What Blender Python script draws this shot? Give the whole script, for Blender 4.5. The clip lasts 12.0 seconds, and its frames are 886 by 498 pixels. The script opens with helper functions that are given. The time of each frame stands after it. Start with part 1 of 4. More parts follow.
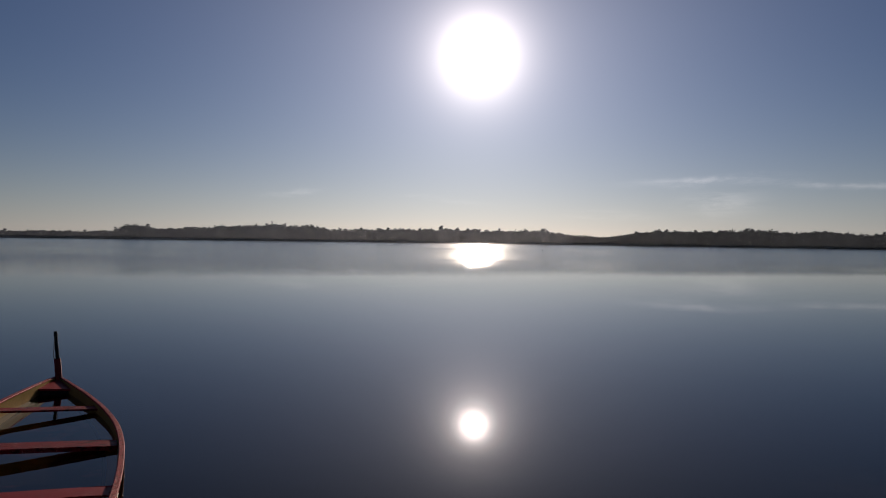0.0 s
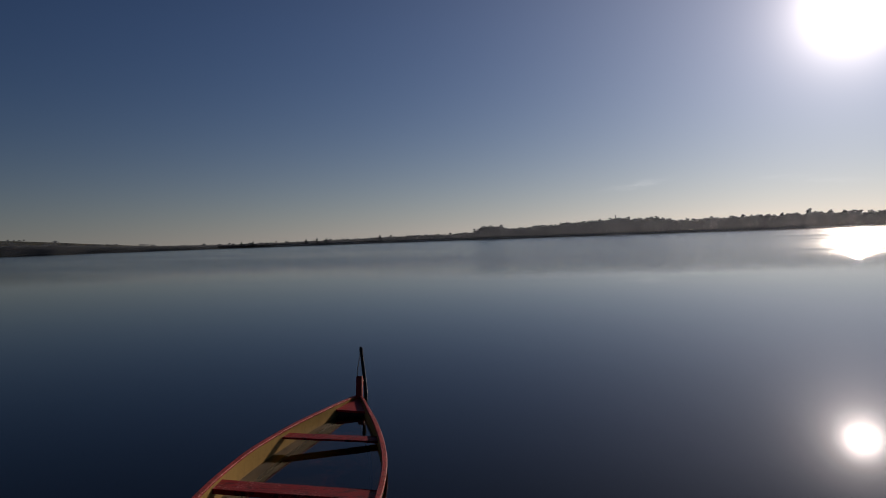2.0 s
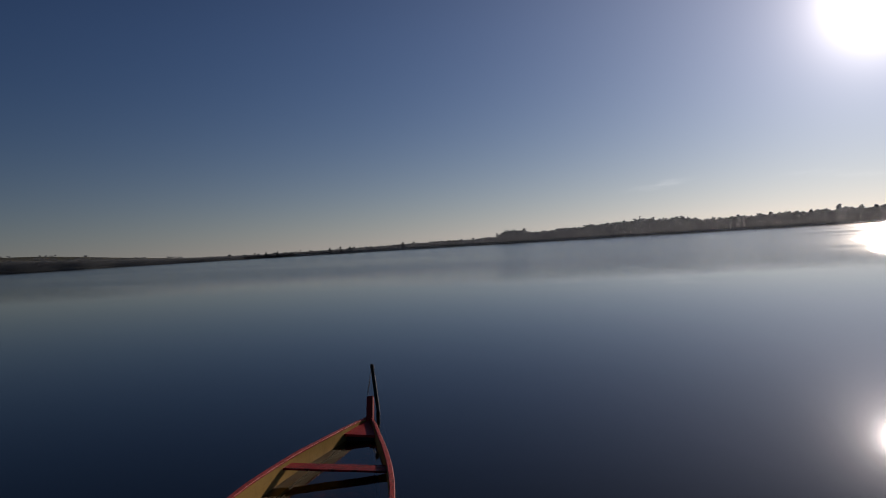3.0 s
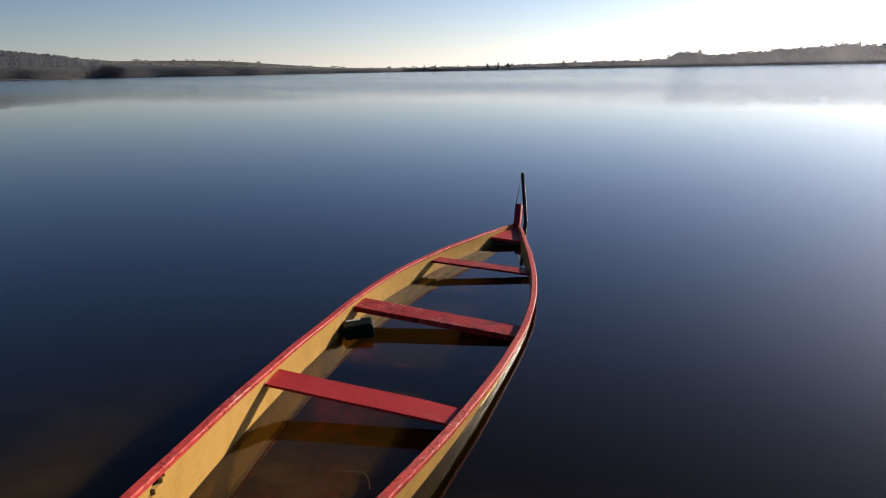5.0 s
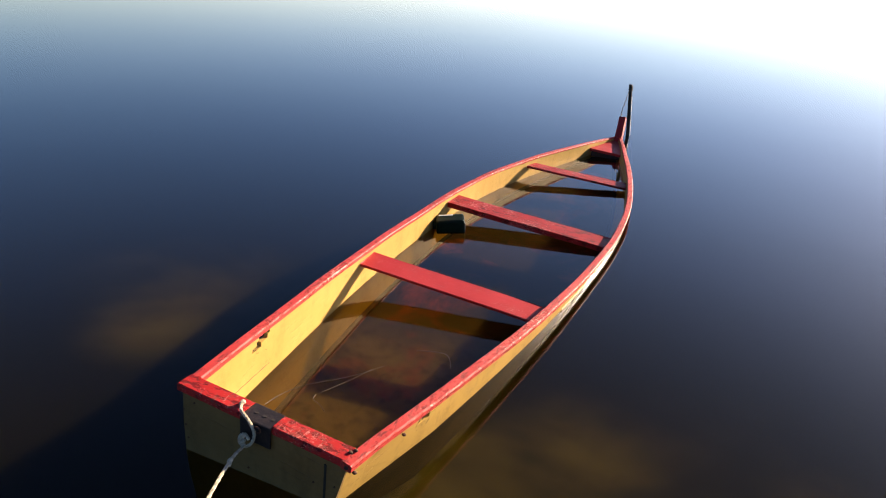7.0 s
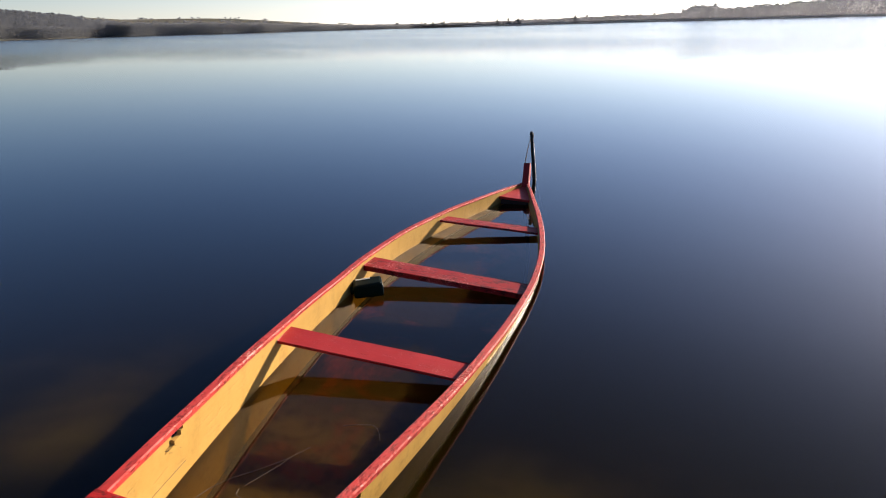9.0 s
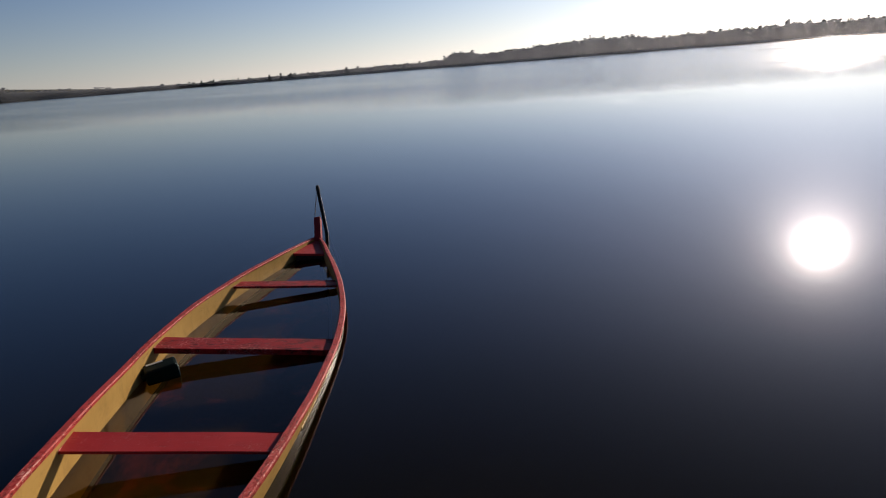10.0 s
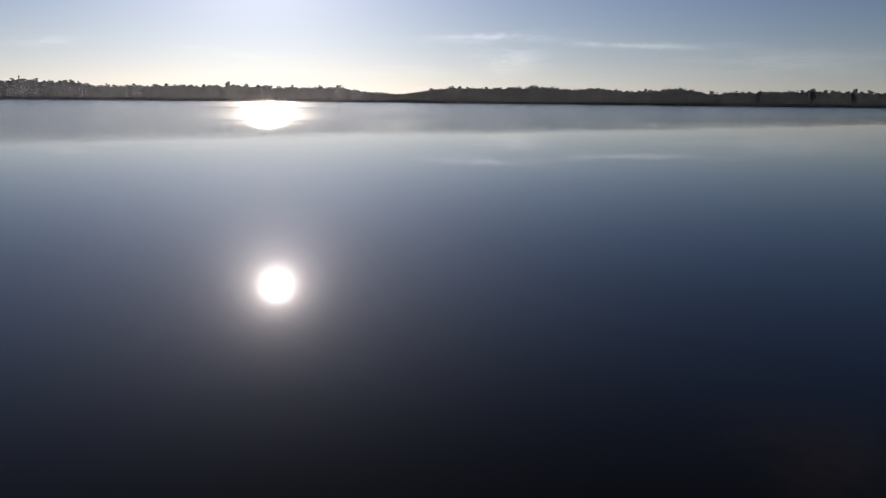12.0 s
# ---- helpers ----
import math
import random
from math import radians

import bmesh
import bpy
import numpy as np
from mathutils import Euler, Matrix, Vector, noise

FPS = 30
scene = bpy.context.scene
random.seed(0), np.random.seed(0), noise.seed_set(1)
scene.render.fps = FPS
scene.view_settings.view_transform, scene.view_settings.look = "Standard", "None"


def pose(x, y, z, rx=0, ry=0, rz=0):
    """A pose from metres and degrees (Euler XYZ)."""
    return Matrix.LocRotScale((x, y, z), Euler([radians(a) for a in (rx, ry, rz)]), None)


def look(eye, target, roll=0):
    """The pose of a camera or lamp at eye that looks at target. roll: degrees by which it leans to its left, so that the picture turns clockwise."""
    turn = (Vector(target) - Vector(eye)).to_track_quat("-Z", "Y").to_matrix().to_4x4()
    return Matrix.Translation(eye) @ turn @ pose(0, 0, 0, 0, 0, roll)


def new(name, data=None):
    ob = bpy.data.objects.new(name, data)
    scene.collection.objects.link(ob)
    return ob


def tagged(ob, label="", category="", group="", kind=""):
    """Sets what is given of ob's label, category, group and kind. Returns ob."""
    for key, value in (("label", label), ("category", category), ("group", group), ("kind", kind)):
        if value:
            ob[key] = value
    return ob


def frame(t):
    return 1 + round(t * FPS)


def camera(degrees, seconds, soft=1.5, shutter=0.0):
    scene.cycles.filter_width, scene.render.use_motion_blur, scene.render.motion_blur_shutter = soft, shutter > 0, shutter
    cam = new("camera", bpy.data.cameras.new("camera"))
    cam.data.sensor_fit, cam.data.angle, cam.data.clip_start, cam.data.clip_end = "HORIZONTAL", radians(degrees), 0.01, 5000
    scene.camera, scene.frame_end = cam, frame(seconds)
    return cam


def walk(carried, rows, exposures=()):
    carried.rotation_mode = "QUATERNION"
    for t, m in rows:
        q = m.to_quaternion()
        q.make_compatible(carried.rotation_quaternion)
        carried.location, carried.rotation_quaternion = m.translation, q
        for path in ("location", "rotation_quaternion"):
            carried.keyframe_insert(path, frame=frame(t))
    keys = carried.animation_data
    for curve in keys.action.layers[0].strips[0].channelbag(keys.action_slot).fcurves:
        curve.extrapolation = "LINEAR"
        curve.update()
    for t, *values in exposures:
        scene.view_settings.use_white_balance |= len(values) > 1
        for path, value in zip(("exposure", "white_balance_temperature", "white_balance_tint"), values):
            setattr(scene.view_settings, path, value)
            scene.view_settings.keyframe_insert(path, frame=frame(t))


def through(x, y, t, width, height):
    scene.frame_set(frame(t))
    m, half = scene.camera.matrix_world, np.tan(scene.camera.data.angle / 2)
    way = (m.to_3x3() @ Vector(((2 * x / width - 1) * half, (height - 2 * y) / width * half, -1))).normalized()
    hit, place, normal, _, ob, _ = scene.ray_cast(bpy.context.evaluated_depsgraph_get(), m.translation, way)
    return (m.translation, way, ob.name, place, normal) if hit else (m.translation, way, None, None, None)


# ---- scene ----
cam = camera(66.9, 12.0, 1.0)

# seconds, x, y, z, yaw, pitch, roll
PATH = [
    (0, 0.410, -3.079, 1.578, -27.23, -0.72, 0.79),
    (0.5, 0.614, -2.975, 1.623, -19.67, -4.27, -2.35),
    (1, 0.804, -2.524, 1.630, -7.25, -5.72, -1.37),
    (1.5, 0.976, -2.114, 1.646, -8.26, -3.31, -2.60),
    (2, 1.157, -1.801, 1.670, 1.66, -0.92, -2.02),
    (2.5, 1.289, -1.499, 1.712, 2.43, 0.85, -4.55),
    (3, 1.248, -1.337, 1.698, 3.63, -0.36, -3.42),
    (3.5, 1.259, -1.271, 1.691, 12.53, -2.36, -2.27),
    (3.7, 1.278, -1.213, 1.657, 15.02, -3.69, -2.44),
    (5.3, 1.214, -1.226, 1.545, 17.83, -17.77, -0.63),
    (5.5, 1.216, -1.237, 1.535, 18.65, -19.57, -0.09),
    (6, 1.207, -1.275, 1.498, 21.63, -23.21, 1.61),
    (6.5, 1.200, -1.277, 1.492, 24.36, -23.65, 2.15),
    (6.7, 1.216, -1.308, 1.511, 24.97, -23.48, 2.20),
    (8.5, 1.210, -1.272, 1.550, 21.65, -19.18, -0.39),
    (9, 1.238, -1.249, 1.560, 18.09, -18.48, -1.59),
    (9.5, 1.255, -1.238, 1.569, 7.86, -16.84, -2.37),
    (10, 1.270, -1.263, 1.593, 0.30, -15.30, -4.54),
    (10.5, 1.327, -1.265, 1.601, -7.53, -14.89, -6.44),
    (11, 1.466, -1.261, 1.593, -19.49, -13.47, -3.20),
    (11.5, 1.466, -1.261, 1.593, -34.67, -12.39, -1.43),
    (12, 1.466, -1.261, 1.593, -44.47, -12.51, 0.59),
]
EXPOSURES = [(0, -0.33, 6650, 19), (0.5, -0.4, 6650, 19), (1.0, -0.27, 6650, 19), (2.0, -0.3, 6650, 19), (2.5, 0.18, 6600, 19), (3.0, -0.18, 6550, 19),
             (3.5, 0.5, 6700, 19), (3.7, 0.7, 6700, 19), (5.3, 1.88, 6900, 19), (6.0, 2.48, 7100, 19), (6.5, 2.85, 7400, 19), (8.5, 2.38, 7100, 19), (9.0, 2.27, 6950, 19),
             (10.0, 0.98, 6700, 19), (10.5, 0.9, 6700, 19), (11.0, 0.52, 6680, 19), (11.5, 0.38, 6650, 19), (12.0, 0.25, 6650, 19)]
walk(cam, [(t, pose(x, y, z, 90 + p, 0, w) @ pose(0, 0, 0, 0, 0, r)) for t, x, y, z, w, p, r in PATH], EXPOSURES)

# ---- sky and sun ----
SUN_AZ, SUN_EL = -30.08, 15.4
SUN_DIR = Vector((-math.sin(radians(SUN_AZ)) * math.cos(radians(SUN_EL)),
                  math.cos(radians(SUN_AZ)) * math.cos(radians(SUN_EL)), math.sin(radians(SUN_EL))))


class Nodes:
    """A short way to build node trees."""

    def __init__(self, tree):
        self.tree = tree
        tree.nodes.clear()

    def add(self, kind, **values):
        node = self.tree.nodes.new(kind)
        for key, value in values.items():
            if key.startswith("in_"):
                name = key[3:].replace("_", " ")
                for s in node.inputs:
                    if s.name.lower() == name and s.enabled:
                        self.put(s, value)
                        break
            elif key.startswith("i") and key[1:].isdigit():
                self.put(node.inputs[int(key[1:])], value)
            elif key == "operation":
                node.operation = value
            elif key == "use_clamp":
                node.use_clamp = value
            elif key == "data_type":
                node.data_type = value
            elif key == "rotation_type":
                node.rotation_type = value
        return node

    def put(self, socket, value):
        if isinstance(value, bpy.types.NodeSocket):
            self.tree.links.new(value, socket)
        elif isinstance(value, bpy.types.Node):
            self.tree.links.new(value.outputs[0], socket)
        else:
            socket.default_value = value

    def math(self, op, a, b=0.0, c=0.0, clamp=False):
        n = self.add("ShaderNodeMath", operation=op, use_clamp=clamp, i0=a, i1=b, i2=c)
        return n.outputs[0]

    def ramp(self, fac, stops, smooth=True):
        n = self.add("ShaderNodeValToRGB", i0=fac)
        if smooth:
            n.color_ramp.interpolation = "EASE"
        while len(n.color_ramp.elements) < len(stops):
            n.color_ramp.elements.new(0.5)
        for e, (p, c) in zip(n.color_ramp.elements, stops):
            e.position = p
            e.color = (c, c, c, 1) if isinstance(c, (int, float)) else (*c, 1)
        return n.outputs[0]

    def noise(self, vector, scale, detail=4.0, rough=0.55, dist=0.0):
        return self.add("ShaderNodeTexNoise", in_vector=vector, in_scale=scale, in_detail=detail,
                        in_roughness=rough, in_distortion=dist).outputs[0]

    def mix(self, fac, a, b):
        n = self.add("ShaderNodeMix", data_type="RGBA")
        self.put(n.inputs[0], fac)
        self.put(n.inputs[6], a if not isinstance(a, tuple) else (*a[:3], 1))
        self.put(n.inputs[7], b if not isinstance(b, tuple) else (*b[:3], 1))
        return n.outputs[2]

    def scaled(self, vector, sx, sy, sz):
        return self.add("ShaderNodeVectorMath", operation="MULTIPLY", i0=vector, i1=(sx, sy, sz)).outputs[0]

    def bump(self, height, strength, distance=0.01):
        return self.add("ShaderNodeBump", in_height=height, in_strength=strength, in_distance=distance).outputs[0]


def build_world():
    world = bpy.data.worlds.new("lake_sky")
    world.use_nodes = True
    scene.world = world
    n = Nodes(world.node_tree)
    sky = n.add("ShaderNodeTexSky")
    sky.sky_type, sky.sun_disc = "NISHITA", False
    sky.sun_elevation, sky.sun_rotation, sky.altitude = radians(SUN_EL), radians(-SUN_AZ), 10
    sky.air_density, sky.dust_density, sky.ozone_density = 1.15, 0.1, 5.0
    way = n.add("ShaderNodeTexCoord").outputs["Generated"]
    dot = n.add("ShaderNodeVectorMath", operation="DOT_PRODUCT", i0=way, i1=tuple(SUN_DIR)).outputs["Value"]
    off = n.math("MULTIPLY", n.math("ARCCOSINE", n.math("MINIMUM", dot, 0.9999999)), 57.2958)
    # the sky darkens towards the zenith
    sep = n.add("ShaderNodeSeparateXYZ", i0=way)
    zenith = n.math("SUBTRACT", 1.0, n.math("MULTIPLY", n.ramp(sep.outputs[2], [(0.28, 0), (0.64, 1)]), 0.54))
    core = n.math("MULTIPLY", n.math("EXPONENT", n.math("MULTIPLY", off, -1 / SUN_CORE[1])), SUN_CORE[0])
    halo = n.math("MULTIPLY", n.math("EXPONENT", n.math("MULTIPLY", off, -1 / SUN_HALO[1])), SUN_HALO[0])
    wide = n.math("MULTIPLY", n.math("EXPONENT", n.math("MULTIPLY", off, -1 / SUN_WIDE[1])), SUN_WIDE[0])
    glow = n.add("ShaderNodeEmission", in_color=(1.0, 0.92, 0.84, 1), in_strength=n.math("ADD", core, halo))
    veil = n.add("ShaderNodeEmission", in_color=(1.0, 0.92, 0.85, 1), in_strength=n.math("MULTIPLY", wide, zenith))
    broad = n.math("MULTIPLY", n.math("EXPONENT", n.math("MULTIPLY", off, -1 / SUN_BROAD[1])), SUN_BROAD[0])
    air = n.add("ShaderNodeEmission", in_color=(0.86, 0.95, 1.05, 1), in_strength=n.math("MULTIPLY", broad, zenith))
    # pale haze low over the water towards the sun
    up = n.math("MAXIMUM", sep.outputs[2], 0.0)
    low = n.math("EXPONENT", n.math("MULTIPLY", up, -1 / HAZE[1]))
    toward = n.math("EXPONENT", n.math("MULTIPLY", off, -1 / HAZE[2]))
    haze = n.add("ShaderNodeEmission", in_color=(1.0, 0.87, 0.82, 1), in_strength=n.math("MULTIPLY", n.math("MULTIPLY", low, toward), HAZE[0]))
    # thin wisps of cloud low over the far shore: bearing, height, half length, half depth, slant, strength
    az = n.math("MULTIPLY", n.math("ARCTAN2", n.math("MULTIPLY", sep.outputs[0], -1.0), sep.outputs[1]), 57.2958)
    el = n.math("MULTIPLY", n.math("ARCSINE", sep.outputs[2]), 57.2958)
    fray = n.noise(n.scaled(way, 9.0, 9.0, 60.0), 1.0, 6.0, 0.65, 0.3)
    stir = n.math("MULTIPLY", n.math("SUBTRACT", n.noise(way, 14.0, 4.0, 0.6), 0.5), 1.1)
    cloud = 0.0
    for az0, el0, wide0, deep0, slant, much in WISPS:
        across = n.math("SUBTRACT", az, az0)
        rise = n.math("SUBTRACT", n.math("ADD", el, stir), n.math("MULTIPLY_ADD", across, slant, el0))
        a, b = n.math("MULTIPLY", across, 1 / wide0), n.math("MULTIPLY", rise, 1 / deep0)
        far = n.math("ADD", n.math("MULTIPLY", a, a), n.math("MULTIPLY", b, b))
        cloud = n.math("ADD", n.math("MULTIPLY", n.math("EXPONENT", n.math("MULTIPLY", far, -1.6)), much), cloud)
    cloud = n.math("MULTIPLY", cloud, n.ramp(fray, [(0.36, 0.1), (0.66, 1)]))
    puff = n.add("ShaderNodeEmission", in_color=(1.0, 0.94, 0.86, 1), in_strength=n.math("MULTIPLY", cloud, CLOUD))
    # a clear winter sky: deeper and bluer away from the sun
    parts = n.add("ShaderNodeSeparateColor", i0=sky.outputs[0])
    deep = [n.math("MULTIPLY", n.math("POWER", n.math("MULTIPLY", parts.outputs[k], 1 / 6.0), 1.12), 6.0 * TONE[k]) for k in range(3)]
    shade = n.math("MULTIPLY_ADD", n.math("EXPONENT", n.math("MULTIPLY", off, -1 / 42.0)), 1 - AWAY, AWAY)
    clear = n.add("ShaderNodeCombineColor", i0=n.math("MULTIPLY", deep[0], n.math("POWER", shade, 1.2)), i1=n.math("MULTIPLY", deep[1], shade), i2=n.math("MULTIPLY", deep[2], n.math("POWER", shade, 0.85))).outputs[0]
    back = n.add("ShaderNodeBackground", in_color=clear, in_strength=n.math("MULTIPLY", zenith, SKY))
    s1 = n.add("ShaderNodeAddShader", i0=n.add("ShaderNodeAddShader", i0=back, i1=air), i1=glow)
    s2 = n.add("ShaderNodeAddShader", i0=s1, i1=puff)
    s3 = n.add("ShaderNodeAddShader", i0=n.add("ShaderNodeAddShader", i0=s2, i1=veil), i1=haze)
    n.add("ShaderNodeOutputWorld", in_surface=s3)


SKY, CLOUD, TONE, AWAY = 0.0395, 0.20, (0.755, 0.92, 1.09), 0.55
WISPS = ((-49.0, 5.0, 5.5, 0.45, -0.02, 1.3), (-58.5, 4.5, 7.0, 0.34, 0.04, 0.8), (-49.6, 3.3, 3.0, 1.3, 0.0, 0.7), (-14.5, 3.9, 2.2, 0.3, -0.08, 0.7),
         (-28.5, 3.4, 4.5, 0.25, 0.05, 0.6), (-40.5, 2.2, 4.0, 0.5, 0.0, 0.4), (-70.0, 3.0, 9.0, 1.0, 0.0, 0.3))
HAZE = (0.80, 0.08, 36.0)
SUN_CORE, SUN_HALO, SUN_WIDE = (40.0, 0.46), (5.0, 1.6), (0.56, 9.5)
SUN_BROAD = (0.10, 27.0)
build_world()

lamp = bpy.data.lights.new("sun", "SUN")
lamp.energy, lamp.angle, lamp.color = 2.25, radians(0.53), (1.0, 0.87, 0.68)
lamp.cycles.is_caustics_light = True
sun = new("sun", lamp)
sun.matrix_world = look(SUN_DIR * 50, (0, 0, 0))


# ---- materials ----
def material(name):
    m = bpy.data.materials.new(name)
    m.use_nodes = True
    return m, Nodes(m.node_tree)


def finish(n, colour, rough, bump=None, metal=0.0, **more):
    p = n.add("ShaderNodeBsdfPrincipled", in_metallic=metal, **more)
    n.put(p.inputs["Base Color"], colour if not isinstance(colour, tuple) else (*colour[:3], 1))
    n.put(p.inputs["Roughness"], rough)
    if bump is not None:
        n.put(p.inputs["Normal"], bump)
    n.add("ShaderNodeOutputMaterial", in_surface=p)
    return p


def place(n):
    return n.add("ShaderNodeTexCoord").outputs["Object"]


def worn_paint(name, colour, dark, bare, wear, rough=0.5, grain=(30.0, 3.0, 30.0), cracked=0.25, split=0.60, chips=None, stain=0.0, gloss=0.22):
    """Brushed paint on wood: uneven tone, grime, and flakes that bare the primer."""
    m, n = material(name)
    at = place(n)
    tone = n.noise(at, 3.0, 5.0, 0.6)
    fine = n.noise(n.scaled(at, *grain), 1.0, 5.0, 0.65)
    flake = n.noise(n.scaled(at, 70.0, 42.0, 70.0), 1.0, 6.0, 0.72, 0.4)
    patch = n.noise(at, 2.6, 4.0, 0.6)
    worn = n.math("ADD", flake, n.math("MULTIPLY", n.math("SUBTRACT", patch, 0.5), 0.5))
    lost = n.ramp(worn, [(wear, 0), (wear + 0.10, 1)], False)
    crack = n.ramp(n.noise(n.scaled(at, grain[0] * 1.6, grain[1] * 2.5, grain[2] * 1.6), 1.0, 5.0, 0.7), [(split, 0), (split + 0.06, 1)], False)
    c = n.mix(n.ramp(tone, [(0.3, 0), (0.7, 1)]), dark, colour)
    c = n.mix(n.math("MULTIPLY", n.ramp(fine, [(0.4, 0), (0.75, 1)]), 0.35), c, dark)
    c = n.mix(n.math("MULTIPLY", lost, 0.85), c, bare)
    c = n.mix(n.math("MULTIPLY", crack, cracked), c, tuple(0.35 * v for v in dark))
    if chips:
        chip = n.noise(n.scaled(at, 95.0, 60.0, 95.0), 1.0, 5.0, 0.75, 0.6)
        c = n.mix(n.math("MULTIPLY", n.ramp(n.math("ADD", chip, n.math("MULTIPLY", n.math("SUBTRACT", patch, 0.5), 0.7)), [(chips[0], 0), (chips[0] + 0.05, 1)], False), 0.9), c, chips[1])
    if stain:
        damp = n.math("ADD", n.math("MULTIPLY", n.noise(n.scaled(at, 9.0, 9.0, 2.5), 1.0, 5.0, 0.65, 0.4), 0.6), n.math("MULTIPLY", n.noise(at, 38.0, 4.0, 0.7), 0.4))
        c = n.mix(n.math("MULTIPLY", n.ramp(damp, [(0.46, 0), (0.66, 1)]), stain), c, tuple(0.35 * v for v in dark))
    relief = n.math("SUBTRACT", n.math("MULTIPLY", fine, 0.35), n.math("ADD", n.math("MULTIPLY", lost, 0.8), n.math("MULTIPLY", crack, 0.6)))
    finish(n, c, n.math("ADD", n.math("MULTIPLY", lost, 0.3), rough), n.bump(relief, 0.5, 0.003), 0.0, in_specular_ior_level=gloss)
    return m


RED = worn_paint("red_paint", (0.46, 0.034, 0.034), (0.35, 0.018, 0.018), (0.50, 0.11, 0.10), 0.60, 0.5, (3.0, 30.0, 30.0), 0.3)
RED_WORN = worn_paint("worn_red_paint", (0.54, 0.060, 0.053), (0.43, 0.034, 0.030), (0.27, 0.008, 0.010), 0.515, 0.55, (40.0, 8.0, 40.0), 0.85, 0.54, (0.66, (0.74, 0.36, 0.31)))
RED_CAP = worn_paint("flaked_red_paint", (0.52, 0.024, 0.022), (0.42, 0.014, 0.013), (0.17, 0.08, 0.06), 0.54, 0.6, (14.0, 26.0, 26.0), 0.95, 0.505, (0.60, (0.62, 0.20, 0.17)))
RED_DARK = worn_paint("weathered_red_paint", (0.37, 0.011, 0.012), (0.27, 0.007, 0.008), (0.36, 0.04, 0.035), 0.60, 0.55, (10.0, 22.0, 20.0), 0.95, 0.52, (0.62, (0.60, 0.17, 0.15)))
RED_PALE = worn_paint("rubbed_red_edge", (0.52, 0.09, 0.075), (0.46, 0.045, 0.04), (0.34, 0.02, 0.02), 0.50, 0.6, (30.0, 6.0, 30.0), 0.6, 0.58, (0.60, (0.70, 0.42, 0.36)))
YELLOW = worn_paint("yellow_paint", (0.49, 0.305, 0.083), (0.43, 0.258, 0.065), (0.53, 0.38, 0.17), 0.72, 0.62, (20, 2, 40), 0.12, stain=0.22)
YELLOW_SHINY = worn_paint("glossy_yellow_paint", (0.49, 0.305, 0.083), (0.43, 0.258, 0.065), (0.53, 0.38, 0.17), 0.70, 0.36, (20, 2, 40), 0.25, stain=0.45, gloss=0.5)
YELLOW_OLD = worn_paint("peeling_yellow_paint", (0.66, 0.44, 0.16), (0.50, 0.29, 0.08), (0.84, 0.78, 0.66), 0.50, 0.6, (20, 2, 40), 0.5, chips=(0.58, (0.82, 0.78, 0.70)))
# outer hull under water: darkening by murky water put into the paint
YELLOW_MURK = worn_paint("murk_darkened_yellow_paint", (0.11, 0.080, 0.032), (0.058, 0.045, 0.019), (0.13, 0.09, 0.032), 0.66, 0.7, (8, 8, 30), 0.3)
# transom: the sides' yellow with grime, its shade put into the colour
BUFF = worn_paint("grimy_shaded_yellow_paint", (0.225, 0.140, 0.050), (0.165, 0.098, 0.036), (0.10, 0.08, 0.05), 0.68, 0.6, (4, 20, 40), 0.3, stain=0.35)


def soften(p, reach):
    """Loose wet silt: light spreads through it before it comes out again, standing in for scatter in murky water."""
    p.subsurface_method = "BURLEY"
    p.inputs["Subsurface Weight"].default_value = 1.0
    p.inputs["Subsurface Radius"].default_value = (1.0, 0.9, 0.7)
    p.inputs["Subsurface Scale"].default_value = reach


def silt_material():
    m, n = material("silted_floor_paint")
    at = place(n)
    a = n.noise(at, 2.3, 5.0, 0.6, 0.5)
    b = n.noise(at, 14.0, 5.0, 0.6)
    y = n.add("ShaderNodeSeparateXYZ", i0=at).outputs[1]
    # paler towards the stern: scattered light in murky water put into the colour
    stern_glow = n.math("ADD", n.math("MULTIPLY", y, -0.55), n.math("MULTIPLY_ADD", n.noise(at, 1.7, 4.0, 0.6, 0.6), 0.9, 0.55))
    c = n.mix(n.ramp(stern_glow, [(0.1, 0), (0.75, 1)]), (0.06, 0.048, 0.032), (0.215, 0.160, 0.085))
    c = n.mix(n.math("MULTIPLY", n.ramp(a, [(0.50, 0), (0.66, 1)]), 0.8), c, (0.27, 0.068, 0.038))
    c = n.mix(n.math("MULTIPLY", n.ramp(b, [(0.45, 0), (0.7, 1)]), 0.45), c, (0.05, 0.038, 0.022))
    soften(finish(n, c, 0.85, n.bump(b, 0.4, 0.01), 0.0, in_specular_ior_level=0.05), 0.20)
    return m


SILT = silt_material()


def simple(name, a, b, scale, rough, bump=0.3, depth=0.004, metal=0.0, stretch=(1, 1, 1), **more):
    """Two tones mixed by noise at two scales, with fine relief."""
    m, n = material(name)
    at = n.scaled(place(n), *stretch)
    big, small = n.noise(at, scale, 4.0), n.noise(at, scale * 7.3, 5.0, 0.65)
    f = n.math("ADD", n.math("MULTIPLY", big, 0.6), n.math("MULTIPLY", small, 0.4))
    finish(n, n.mix(n.ramp(f, [(0.38, 0), (0.64, 1)]), a, b), rough, n.bump(small, bump, depth), metal, **more)
    return m


